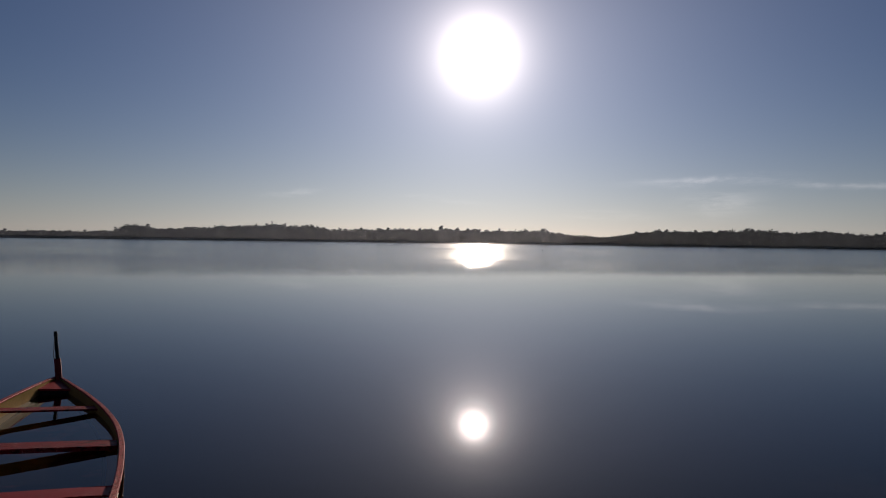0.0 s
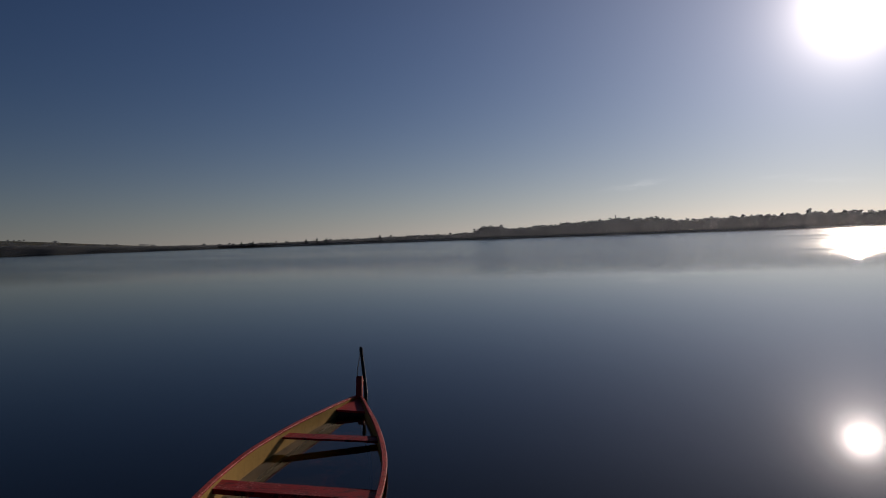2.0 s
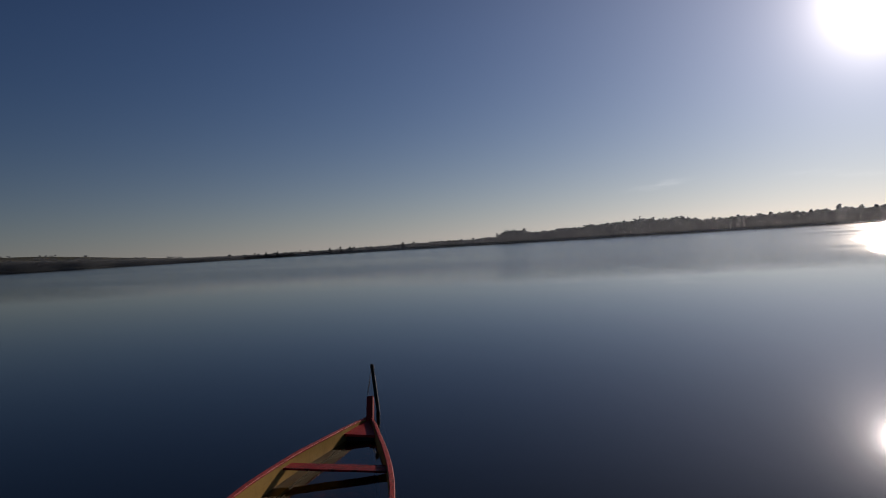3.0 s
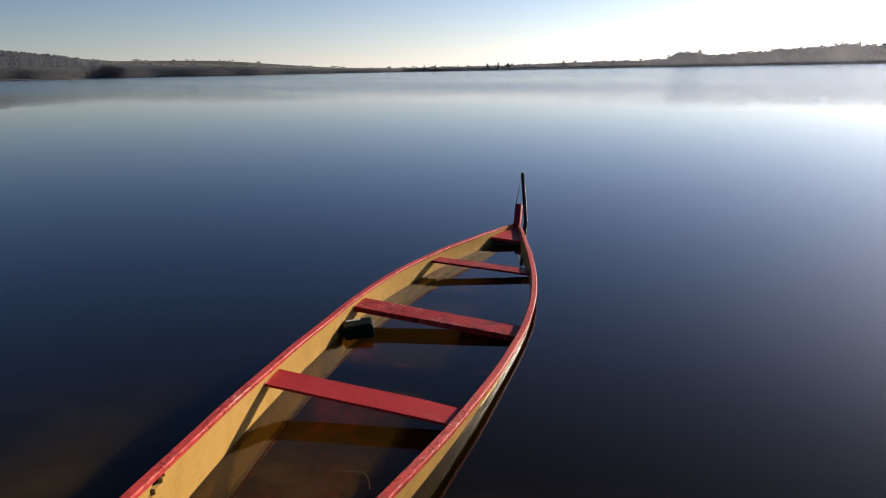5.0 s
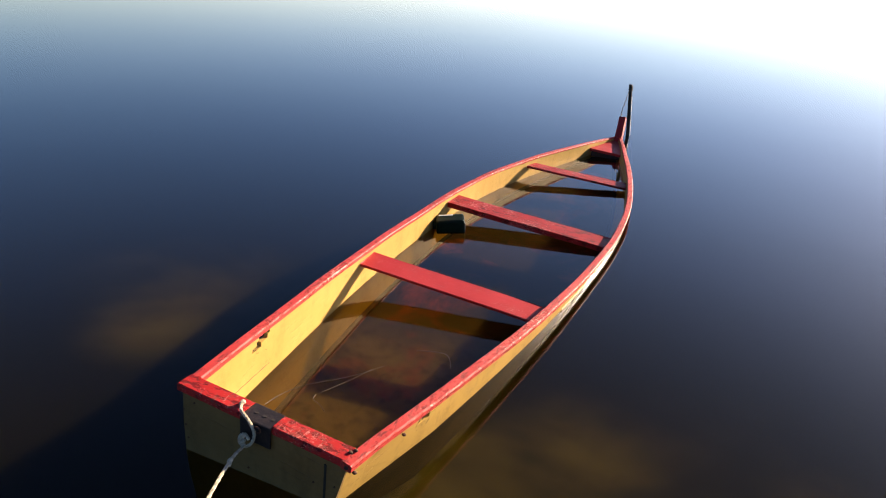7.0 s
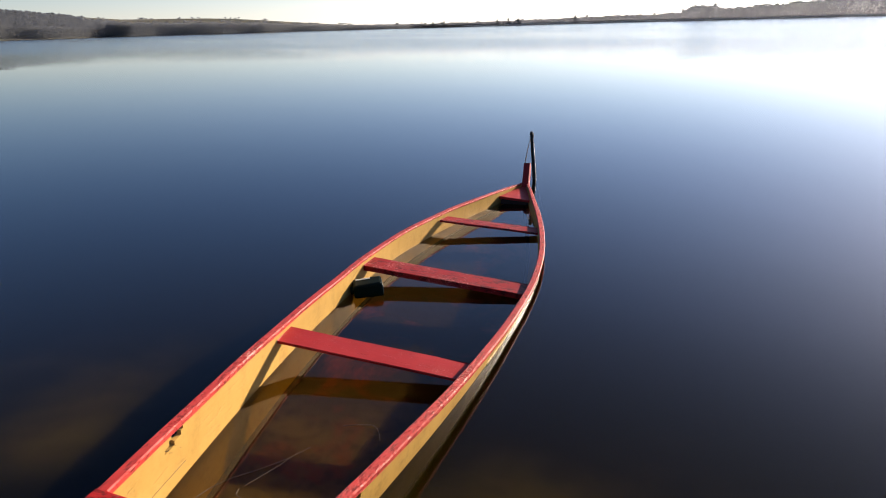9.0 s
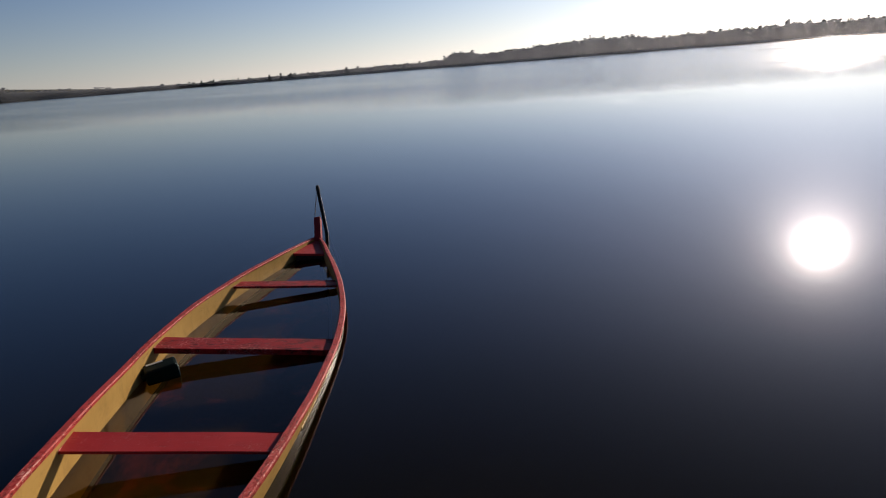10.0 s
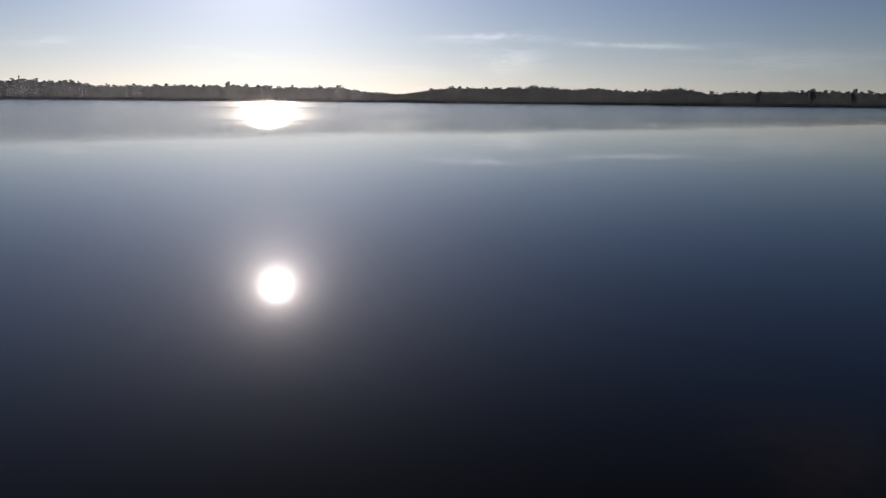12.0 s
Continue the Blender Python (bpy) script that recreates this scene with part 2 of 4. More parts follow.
STEEL = simple("dark_rusted_steel", (0.035, 0.03, 0.032), (0.075, 0.055, 0.05), 18, 0.5, 0.4, 0.002, 0.7)
RUST = simple("rust", (0.10, 0.035, 0.015), (0.05, 0.022, 0.015), 60, 0.8, 0.6, 0.002, 0.2)
ROPE = simple("weathered_rope", (0.62, 0.54, 0.40), (0.34, 0.28, 0.20), 60, 0.9, 0.8, 0.003)
GREEN = simple("dark_green_plastic", (0.002, 0.010, 0.007), (0.004, 0.017, 0.012), 9, 0.55, 0.08, 0.002, in_specular_ior_level=0.1)
WORN_GLINT_GREEN = simple("scuffed_glint_green_plastic", (0.22, 0.30, 0.26), (0.05, 0.12, 0.09), 40, 0.4, 0.1, 0.001)
WHITE = simple("pale_plastic", (0.70, 0.72, 0.68), (0.55, 0.58, 0.54), 20, 0.35, 0.1, 0.001)
POLE = simple("dark_wet_wood", (0.018, 0.016, 0.015), (0.05, 0.042, 0.035), 5, 0.75, 0.6, 0.004, 0, (6, 6, 1), in_specular_ior_level=0.15)
POLE_PALE = simple("sunlit_white_edge", (0.46, 0.42, 0.38), (0.30, 0.27, 0.24), 5, 0.6, 0.5, 0.003, 0, (6, 6, 1))
WIRE = simple("rusted_wire", (0.05, 0.04, 0.035), (0.09, 0.07, 0.06), 80, 0.6, 0.3, 0.001, 0.5)
TWIG = simple("dry_stalk", (0.06, 0.042, 0.025), (0.14, 0.10, 0.055), 40, 0.8, 0.4, 0.001)
# black for tar and open joints, and for shade under the deck and in holes
TAR_AND_SHADE = simple("tar_and_shade_black", (0.012, 0.009, 0.008), (0.03, 0.02, 0.015), 30, 0.7, 0.4, 0.002)
CHINE = simple("tarred_chine", (0.05, 0.022, 0.010), (0.10, 0.045, 0.018), 20, 0.7, 0.4, 0.002)
BARK = simple("grey_bark", (0.08, 0.065, 0.05), (0.16, 0.13, 0.10), 1.5, 0.9, 0.6, 0.05)
WALL = simple("lime_wash", (0.72, 0.70, 0.66), (0.60, 0.58, 0.54), 0.8, 0.8, 0.2, 0.02)
TILE = simple("clay_tile", (0.32, 0.12, 0.07), (0.24, 0.10, 0.06), 1.2, 0.8, 0.5, 0.03)
BUOY = simple("faded_float_plastic", (0.06, 0.05, 0.05), (0.12, 0.09, 0.08), 5, 0.5, 0.1, 0.002)


def leaf_material(name, a, b, through, haze_share, glow):
    """Thin leaf sprays: part of the light shines through them; the tinted see-through share between stands in for haze.
    """
    m, n = material(name)
    r = n.add("ShaderNodeNewGeometry").outputs["Random Per Island"]
    c = n.mix(r, a, b)
    p = n.add("ShaderNodeBsdfPrincipled", in_roughness=0.6)
    n.put(p.inputs["Base Color"], c)
    tr = n.add("ShaderNodeBsdfTranslucent")
    n.put(tr.inputs[0], n.mix(0.8, c, through))
    leaf = n.add("ShaderNodeMixShader", i0=glow, i1=p, i2=tr)
    haze_gaps = n.add("ShaderNodeBsdfTransparent", in_color=(0.955, 0.965, 1.0, 1))
    n.add("ShaderNodeOutputMaterial", in_surface=n.add("ShaderNodeMixShader", i0=haze_share, i1=leaf, i2=haze_gaps))
    return m


LEAF = leaf_material("grey_green_leaves", (0.06, 0.06, 0.056), (0.085, 0.085, 0.078), (0.25, 0.25, 0.26), 0.635, 0.05)
LEAF_CROWN = leaf_material("dark_crown_leaves", (0.055, 0.06, 0.045), (0.09, 0.10, 0.075), (0.22, 0.22, 0.22), 0.42, 0.05)
# hill leaves are pale blue-grey: distant haze put into their colour
LEAF_HILL = leaf_material("haze_paled_leaves", (0.13, 0.15, 0.158), (0.19, 0.215, 0.22), (0.28, 0.30, 0.32), 0.48, 0.5)
LEAF_DARK = leaf_material("pine_needles", (0.04, 0.048, 0.038), (0.06, 0.07, 0.054), (0.2, 0.2, 0.2), 0.55, 0.03)


def ground_material():
    """Sandy mud with weed under water, rough grass and field patches on land."""
    m, n = material("lake_bed_and_banks")
    at = n.add("ShaderNodeNewGeometry").outputs["Position"]
    z = n.add("ShaderNodeSeparateXYZ", i0=at).outputs[2]
    a, b = n.noise(at, 0.9, 3.0, 0.5, 0.3), n.noise(at, 6.0, 5.0, 0.65)
    # pale sandy patches; part of their brightness stands in for light in murky shallows
    sand_glow = 0.0
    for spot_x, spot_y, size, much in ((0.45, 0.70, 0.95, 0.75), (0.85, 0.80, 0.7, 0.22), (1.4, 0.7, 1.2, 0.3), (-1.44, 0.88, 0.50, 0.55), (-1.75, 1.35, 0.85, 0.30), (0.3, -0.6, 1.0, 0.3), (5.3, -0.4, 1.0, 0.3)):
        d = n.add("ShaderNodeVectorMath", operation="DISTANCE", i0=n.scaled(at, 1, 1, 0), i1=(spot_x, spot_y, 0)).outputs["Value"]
        sand_glow = n.math("ADD", n.math("MULTIPLY", n.ramp(n.math("MULTIPLY", d, 1 / size), [(0.1, 1), (1.0, 0)]), much), sand_glow)
    sand_glow = n.math("MULTIPLY", sand_glow, n.ramp(a, [(0.34, 0.15), (0.62, 1)]), clamp=True)
    bed = n.mix(sand_glow, (0.016, 0.0170, 0.0088), (0.18, 0.165, 0.082))
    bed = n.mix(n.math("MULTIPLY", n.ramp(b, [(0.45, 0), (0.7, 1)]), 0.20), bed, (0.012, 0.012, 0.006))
    # darker with depth: light lost in the brown water, put into the bed colour
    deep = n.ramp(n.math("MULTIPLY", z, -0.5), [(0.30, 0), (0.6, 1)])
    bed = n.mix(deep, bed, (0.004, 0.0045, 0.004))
    f, g = n.noise(at, 0.012, 3.0, 0.5), n.noise(at, 0.3, 5.0, 0.6)
    # field colours lifted and greyed for haze over the far hill
    land = n.mix(n.ramp(f, [(0.42, 0), (0.56, 1)]), (0.10, 0.105, 0.082), (0.18, 0.175, 0.145))
    land = n.mix(n.math("MULTIPLY", n.ramp(g, [(0.4, 0), (0.7, 1)]), 0.5), land, (0.085, 0.092, 0.07))
    c = n.mix(n.ramp(n.math("MULTIPLY_ADD", z, 1.0, 0.5), [(0.48, 0), (0.56, 1)]), bed, land)
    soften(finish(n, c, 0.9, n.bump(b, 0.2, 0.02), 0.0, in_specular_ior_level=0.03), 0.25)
    return m


def water_material():
    """Clear tannin-stained water: a mirror near the bank, ruffled by wind farther out, with calm slicks between."""
    m, n = material("lake_water")
    at = n.add("ShaderNodeNewGeometry").outputs["Position"]
    sep = n.add("ShaderNodeSeparateXYZ", i0=at)
    x, y = sep.outputs[0], sep.outputs[1]
    out = n.math("ADD", n.math("MULTIPLY", x, 0.16), n.math("SUBTRACT", n.math("MULTIPLY", y, 0.95), 22.0))
    wander = n.math("MULTIPLY", n.math("SUBTRACT", n.noise(at, 0.03, 4.0, 0.6), 0.5), 22.0)
    edge = n.math("MULTIPLY", n.math("ADD", out, wander), 1 / 24.0, clamp=True)
    turned = n.add("ShaderNodeVectorRotate", rotation_type="Z_AXIS", in_vector=at, in_angle=radians(36))
    slick = n.ramp(n.noise(n.scaled(turned, 0.006, 0.045, 1), 1.0, 3.0, 0.5, 0.4), [(0.40, 0.7), (0.55, 1)])
    ruffle = n.math("MULTIPLY", edge, slick)
    downwind = n.add("ShaderNodeVectorRotate", rotation_type="Z_AXIS", in_vector=at, in_angle=radians(30))
    small = n.noise(n.scaled(downwind, 0.5, 1.3, 1), 2.2, 3.0, 0.6, 0.3)
    calm = n.noise(at, 0.7, 2.0, 0.5)
    lift = n.math("ADD", n.math("MULTIPLY", n.math("MULTIPLY", small, ruffle), RUFFLE[1]), n.math("MULTIPLY", calm, 0.0012))
    rough = n.math("MULTIPLY", ruffle, RUFFLE[0])
    finish(n, (0.405, 0.30, 0.075), rough, n.bump(lift, 1.0, 1.0), 0.0, in_ior=1.315, in_transmission_weight=1.0)
    return m


RUFFLE = (0.135, 0.07)
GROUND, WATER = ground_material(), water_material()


# ---- mesh helpers ----
def mesh_of(name, bm, mats, smooth=False):
    bmesh.ops.recalc_face_normals(bm, faces=bm.faces[:])
    data = bpy.data.meshes.new(name)
    bm.to_mesh(data)
    bm.free()
    for m in mats if isinstance(mats, (list, tuple)) else [mats]:
        data.materials.append(m)
    if smooth:
        data.polygons.foreach_set("use_smooth", [True] * len(data.polygons))
    return data


def part(name, bm, mat, parent, label="", smooth=False):
    ob = new(name, mesh_of(name, bm, mat, smooth))
    ob.cycles.is_caustics_receiver = True
    ob.parent = parent
    return tagged(ob, label)


def thing(name, label, category, m=None, group="", kind=""):
    ob = new(name)
    ob.empty_display_size = 0.2
    if m is not None:
        ob.matrix_world = m
    return tagged(ob, label, category, group, kind)


def thick_grid(front, back, keep=None):
    """A board from two grids of points; cells that keep() refuses are left open."""
    bm = bmesh.new()
    ni, nj = len(front), len(front[0])
    f = [[bm.verts.new(p) for p in row] for row in front]
    b = [[bm.verts.new(p) for p in row] for row in back]
    on = [[keep is None or keep(i, j) for j in range(nj - 1)] for i in range(ni - 1)]

    def cell(i, j):
        return 0 <= i < ni - 1 and 0 <= j < nj - 1 and on[i][j]

    for i in range(ni - 1):
        for j in range(nj - 1):
            if not on[i][j]:
                continue
            bm.faces.new((f[i][j], f[i + 1][j], f[i + 1][j + 1], f[i][j + 1]))
            bm.faces.new((b[i][j], b[i][j + 1], b[i + 1][j + 1], b[i + 1][j]))
            for di, dj, p, q in ((-1, 0, (0, 0), (0, 1)), (1, 0, (1, 0), (1, 1)), (0, -1, (0, 0), (1, 0)), (0, 1, (0, 1), (1, 1))):
                if not cell(i + di, j + dj):
                    a, c = (i + p[0], j + p[1]), (i + q[0], j + q[1])
                    bm.faces.new((f[a[0]][a[1]], f[c[0]][c[1]], b[c[0]][c[1]], b[a[0]][a[1]]))
    bmesh.ops.delete(bm, geom=[v for v in bm.verts if not v.link_faces], context="VERTS")
    return bm


def sweep(points, profile, ups=None, closed=True):
    """A bar along points; profile gives (across, up) corners, for each point or for all."""
    bm = bmesh.new()
    pts = [Vector(p) for p in points]
    rings = []
    for i, p in enumerate(pts):
        d = (pts[min(i + 1, len(pts) - 1)] - pts[max(i - 1, 0)]).normalized()
        up = Vector(ups[i]) if ups else Vector((0, 0, 1))
        side = d.cross(up).normalized()
        up = side.cross(d).normalized()
        prof = profile(i) if callable(profile) else profile
        rings.append([bm.verts.new(p + side * a + up * b) for a, b in prof])
    k = len(rings[0])
    for r, s in zip(rings, rings[1:]):
        for j in range(k):
            bm.faces.new((r[j], r[(j + 1) % k], s[(j + 1) % k], s[j]))
    if closed:
        bm.faces.new(rings[0][::-1])
        bm.faces.new(rings[-1])
    return bm


def round_rect(w, h, r):
    """Corners of a rectangle w by h about its centre with cut corners."""
    a, b = w / 2, h / 2
    return [(-a, -b + r), (-a, b - r), (-a + r, b), (a - r, b), (a, b - r), (a, -b + r), (a - r, -b), (-a + r, -b)]


def circle(r, k=8):
    return [(r * math.cos(2 * math.pi * i / k), r * math.sin(2 * math.pi * i / k)) for i in range(k)]


def box(x0, x1, y0, y1, z0, z1, bevel=0.003, bm=None):
    bm = bm or bmesh.new()
    m = Matrix.Translation(((x0 + x1) / 2, (y0 + y1) / 2, (z0 + z1) / 2)) @ Matrix.Diagonal((x1 - x0, y1 - y0, z1 - z0, 1))
    made = bmesh.ops.create_cube(bm, size=1, matrix=m)["verts"]
    if bevel:
        bmesh.ops.bevel(bm, geom=list({e for v in made for e in v.link_edges}), offset=bevel, segments=2, affect="EDGES", profile=0.6)
    return bm


def curve_at(table, y):
    """A smooth curve through a table of (y, value)."""
    ys = [p[0] for p in table]
    if y <= ys[0]:
        return table[0][1]
    if y >= ys[-1]:
        return table[-1][1]
    i = max(k for k in range(len(ys)) if ys[k] <= y)

    def slope(k):
        a, b = max(k - 1, 0), min(k + 1, len(ys) - 1)
        return (table[b][1] - table[a][1]) / (ys[b] - ys[a])

    h = ys[i + 1] - ys[i]
    t = (y - ys[i]) / h
    p0, p1, m0, m1 = table[i][1], table[i + 1][1], slope(i) * h, slope(i + 1) * h
    return (2 * t**3 - 3 * t**2 + 1) * p0 + (t**3 - 2 * t**2 + t) * m0 + (-2 * t**3 + 3 * t**2) * p1 + (t**3 - t**2) * m1


# ---- the lake: ground, water ----
SHORE = 415.0
EYE = Vector((1.2, -1.25, 1.6))
SKYLINE = [(-95, 0.85), (-80, 0.9), (-76.8, 0.84), (-71.9, 0.92), (-67.7, 0.80), (-65.3, 0.74), (-63.2, 1.12), (-60.4, 0.86), (-57, 1.03),
           (-54.4, 1.02), (-52.7, 1.20), (-49.8, 1.08), (-44.3, 0.98), (-41, 0.50), (-39.5, 0.52), (-37.5, 0.66), (-35.6, 0.96),
           (-33, 0.90), (-28, 0.98), (-22, 0.93), (-17.7, 0.80), (-16.2, 1.13), (-12, 1.10), (-9.3, 0.96), (-7.5, 0.82), (-3.8, 0.66), (-3.2, 0.84),
           (-2.4, 0.95), (-1.6, 0.82), (-0.7, 0.42), (6, 0.32), (10, 0.20), (18, 0.13), (22, 0.18), (26, 0.26), (29, 0.40), (32, 0.56), (35, 0.68), (38, 0.74), (42.3, 0.90), (44, 1.28),
           (49.5, 1.85), (54, 2.3), (62, 2.7), (75, 2.6)]
HILL = [(18, 0.0), (22, 0.12), (26, 0.36), (29, 0.6), (32, 0.84), (35, 1.05), (38, 1.10), (42, 1.14), (46, 1.2), (55, 1.2), (75, 1.0)]


def bearing(x, y):
    return math.degrees(math.atan2(-(x - EYE.x), y - EYE.y))


def shore_at(az):
    return SHORE + 9 * math.sin(az * 0.31) + 5 * math.sin(az * 0.9 + 1) - (60 * max(0, min(1, (az - 40) / 15)))


def land(x, y):
    """The height of the ground: a shelving near bank, the lake bed, the far banks and the hill."""
    r, az = math.hypot(x - EYE.x, y - EYE.y), bearing(x, y)
    wob = noise.noise((x * 0.6, y * 0.6, 0)) * 0.05 + noise.noise((x * 1.7, y * 1.7, 4)) * 0.02
    edge = y + 0.95 + 0.45 * max(0.0, x - 2.0)
    near = -0.48 * edge if edge > 0 else min(0.6, -0.10 * edge)
    if edge > 1.0:
        near = -0.48 - 0.13 * (edge - 1.0)
    near = max(near, -2.6) + (wob if r < 60 else 0)
    over = r - shore_at(az)
    rise = min(0.3, over * 0.05)
    # unseen lagoon behind the woods, added so sky-bright water shows through the leaves
    if az < 16 and 24 < over < 900:
        rise = max(-0.8, 0.3 - 0.1 * (over - 24))
    if az > 18 and over > 0:
        t = max(0.0, min(1.0, (over - 60) / 420))
        rise += curve_at(HILL, az) * math.pi / 180 * 830 * t * t * (3 - 2 * t) * 1.0
    if az > 42 and over > 0:
        t = max(0.0, min(1.0, over / 120))
        rise += max(0.0, min(1.0, (az - 42) / 10)) * 9.0 * t
    return max(near, rise, -2.6)


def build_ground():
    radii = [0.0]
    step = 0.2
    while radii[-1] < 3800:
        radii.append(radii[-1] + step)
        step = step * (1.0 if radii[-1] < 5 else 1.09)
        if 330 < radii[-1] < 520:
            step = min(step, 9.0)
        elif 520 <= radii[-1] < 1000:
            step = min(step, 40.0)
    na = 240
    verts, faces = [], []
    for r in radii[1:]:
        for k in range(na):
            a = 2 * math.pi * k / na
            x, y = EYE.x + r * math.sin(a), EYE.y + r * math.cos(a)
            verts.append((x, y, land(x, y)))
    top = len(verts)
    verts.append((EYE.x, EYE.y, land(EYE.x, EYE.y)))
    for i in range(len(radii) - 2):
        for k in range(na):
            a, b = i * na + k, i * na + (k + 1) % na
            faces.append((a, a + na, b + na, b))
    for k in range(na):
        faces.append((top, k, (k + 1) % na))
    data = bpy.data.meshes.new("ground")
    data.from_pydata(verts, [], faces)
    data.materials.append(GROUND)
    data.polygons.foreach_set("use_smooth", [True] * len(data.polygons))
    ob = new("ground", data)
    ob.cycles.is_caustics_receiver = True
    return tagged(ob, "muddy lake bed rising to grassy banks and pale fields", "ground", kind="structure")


def build_water():
    bm = bmesh.new()
    ring = [bm.verts.new((EYE.x + 1250 * math.sin(2 * math.pi * k / 180), EYE.y + 1250 * math.cos(2 * math.pi * k / 180), 0)) for k in range(180)]
    bm.faces.new(ring[::-1])
    ob = new("water", mesh_of("water", bm, WATER, True))
    ob.cycles.is_caustics_caster = True
    return tagged(ob, "still dark lake water, ruffled by wind farther out", "water", kind="structure")


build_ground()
build_water()


# ---- the far shore: woods, single trees, houses ----
def leaf_cloud(rng, centre, size, count, leaf, out):
    """Small leaf sprays through an ellipsoid, thicker at its skin, most of them hanging upright."""
    gen = np.random.default_rng(rng.randrange(1 << 30))
    d = gen.normal(size=(count, 3))
    d /= np.linalg.norm(d, axis=1)[:, None]
    p = np.array(centre) + d * np.array(size) * gen.uniform(0.25, 1.0, (count, 1))
    a = np.array(out) + gen.normal(size=(count, 3)) * 0.2
    a /= np.linalg.norm(a, axis=1)[:, None]
    b = np.cross(a, gen.normal(size=(count, 3)))
    b /= np.linalg.norm(b, axis=1)[:, None]
    c = np.cross(a, b)
    s, t = leaf * gen.uniform(0.6, 1.3, (count, 1)), leaf * gen.uniform(0.5, 1.0, (count, 1))
    return np.stack([p - b * s - c * t * 0.4, p + b * s * 0.3 - c * t, p + b * s + c * t * 0.4, p - b * s * 0.3 + c * t], axis=1)


def crown_quads(rng, base, height, spread, form, leaf=0.55, thick=1.0, where=None):
    quads = []
    low = {"round": 0.03, "pine": 0.30, "poplar": 0.08, "shrub": 0.0}[form]
    lobes = {"round": 24, "pine": 14, "poplar": 12, "shrub": 5}[form]
    w = where or base
    out = Vector((w[0] - EYE.x, w[1] - EYE.y, 0)).normalized()
    for _ in range(lobes):
        u = rng.random()
        z = height * (low + (0.94 - low) * u)
        reach = spread * {"round": math.sin(math.pi * (0.18 + 0.72 * u)), "pine": 0.9 - 0.3 * u, "poplar": 0.7 - 0.45 * u, "shrub": 0.8}[form]
        a, r = rng.uniform(0, 6.283), reach * rng.uniform(0.1, 0.7)
        s = spread * rng.uniform(0.30, 0.55)
        size = (s, s, min(s * rng.uniform(0.6, 0.9), max(0.4, height - z + 0.25)))
        quads.append(leaf_cloud(rng, (base[0] + r * math.cos(a), base[1] + r * math.sin(a), base[2] + z), size, int(11 * thick), leaf, out))
    return quads


def trunk_mesh(rng, bm, base, height, spread, form):
    top = Vector(base) + Vector((rng.uniform(-0.3, 0.3), rng.uniform(-0.3, 0.3), height * 0.8))
    r = 0.006 * height + 0.02
    k = 6

    def limb(p, q, r0, r1):
        d = (q - p).normalized()
        s = d.orthogonal().normalized()
        t = d.cross(s)
        a = [bm.verts.new(p + (s * math.cos(6.283 * i / k) + t * math.sin(6.283 * i / k)) * r0) for i in range(k)]
        b = [bm.verts.new(q + (s * math.cos(6.283 * i / k) + t * math.sin(6.283 * i / k)) * r1) for i in range(k)]
        for i in range(k):
            bm.faces.new((a[i], a[(i + 1) % k], b[(i + 1) % k], b[i]))

    limb(Vector(base) - Vector((0, 0, 0.4)), top, r, r * 0.35)
    for _ in range(5):
        p = Vector(base).lerp(top, rng.uniform(0.45, 0.95))
        a = rng.uniform(0, 6.283)
        limb(p, p + Vector((math.cos(a) * spread * 0.6, math.sin(a) * spread * 0.6, height * rng.uniform(0.08, 0.2))), r * 0.4, r * 0.12)


def quads_to(data_name, quads, mat):
    corners = np.concatenate(quads).reshape(-1, 3)
    data = bpy.data.meshes.new(data_name)
    data.vertices.add(len(corners))
    data.vertices.foreach_set("co", corners.astype(np.float32).ravel())
    data.loops.add(len(corners))
    data.loops.foreach_set("vertex_index", np.arange(len(corners), dtype=np.int32))
    data.polygons.add(len(corners) // 4)
    data.polygons.foreach_set("loop_start", np.arange(0, len(corners), 4, dtype=np.int32))
    data.update(calc_edges=True)
    data.materials.append(mat)
    return data


def spot(az, r):
    x, y = EYE.x - r * math.sin(radians(az)), EYE.y + r * math.cos(radians(az))
    return x, y, land(x, y)


def top_height(az, r, el, ground_z):
    return EYE.z + r * math.tan(radians(el)) - ground_z


COVER = 6.0


def skyline_noise(a, seed, ragged):
    """Uneven treetops: broad swells, single crowns and ragged twigs, about 1."""
    out = np.empty(len(a))
    for i, v in enumerate(a):
        out[i] = 1 + ragged * (0.10 * noise.noise((v * 1.3, seed, 0)) + 0.30 * abs(noise.noise((v * 2.2, seed, 3))) + 0.26 * abs(noise.noise((v * 6.5, seed, 7))) + 0.10 * noise.noise((v * 17.0, seed, 9)))
    return out


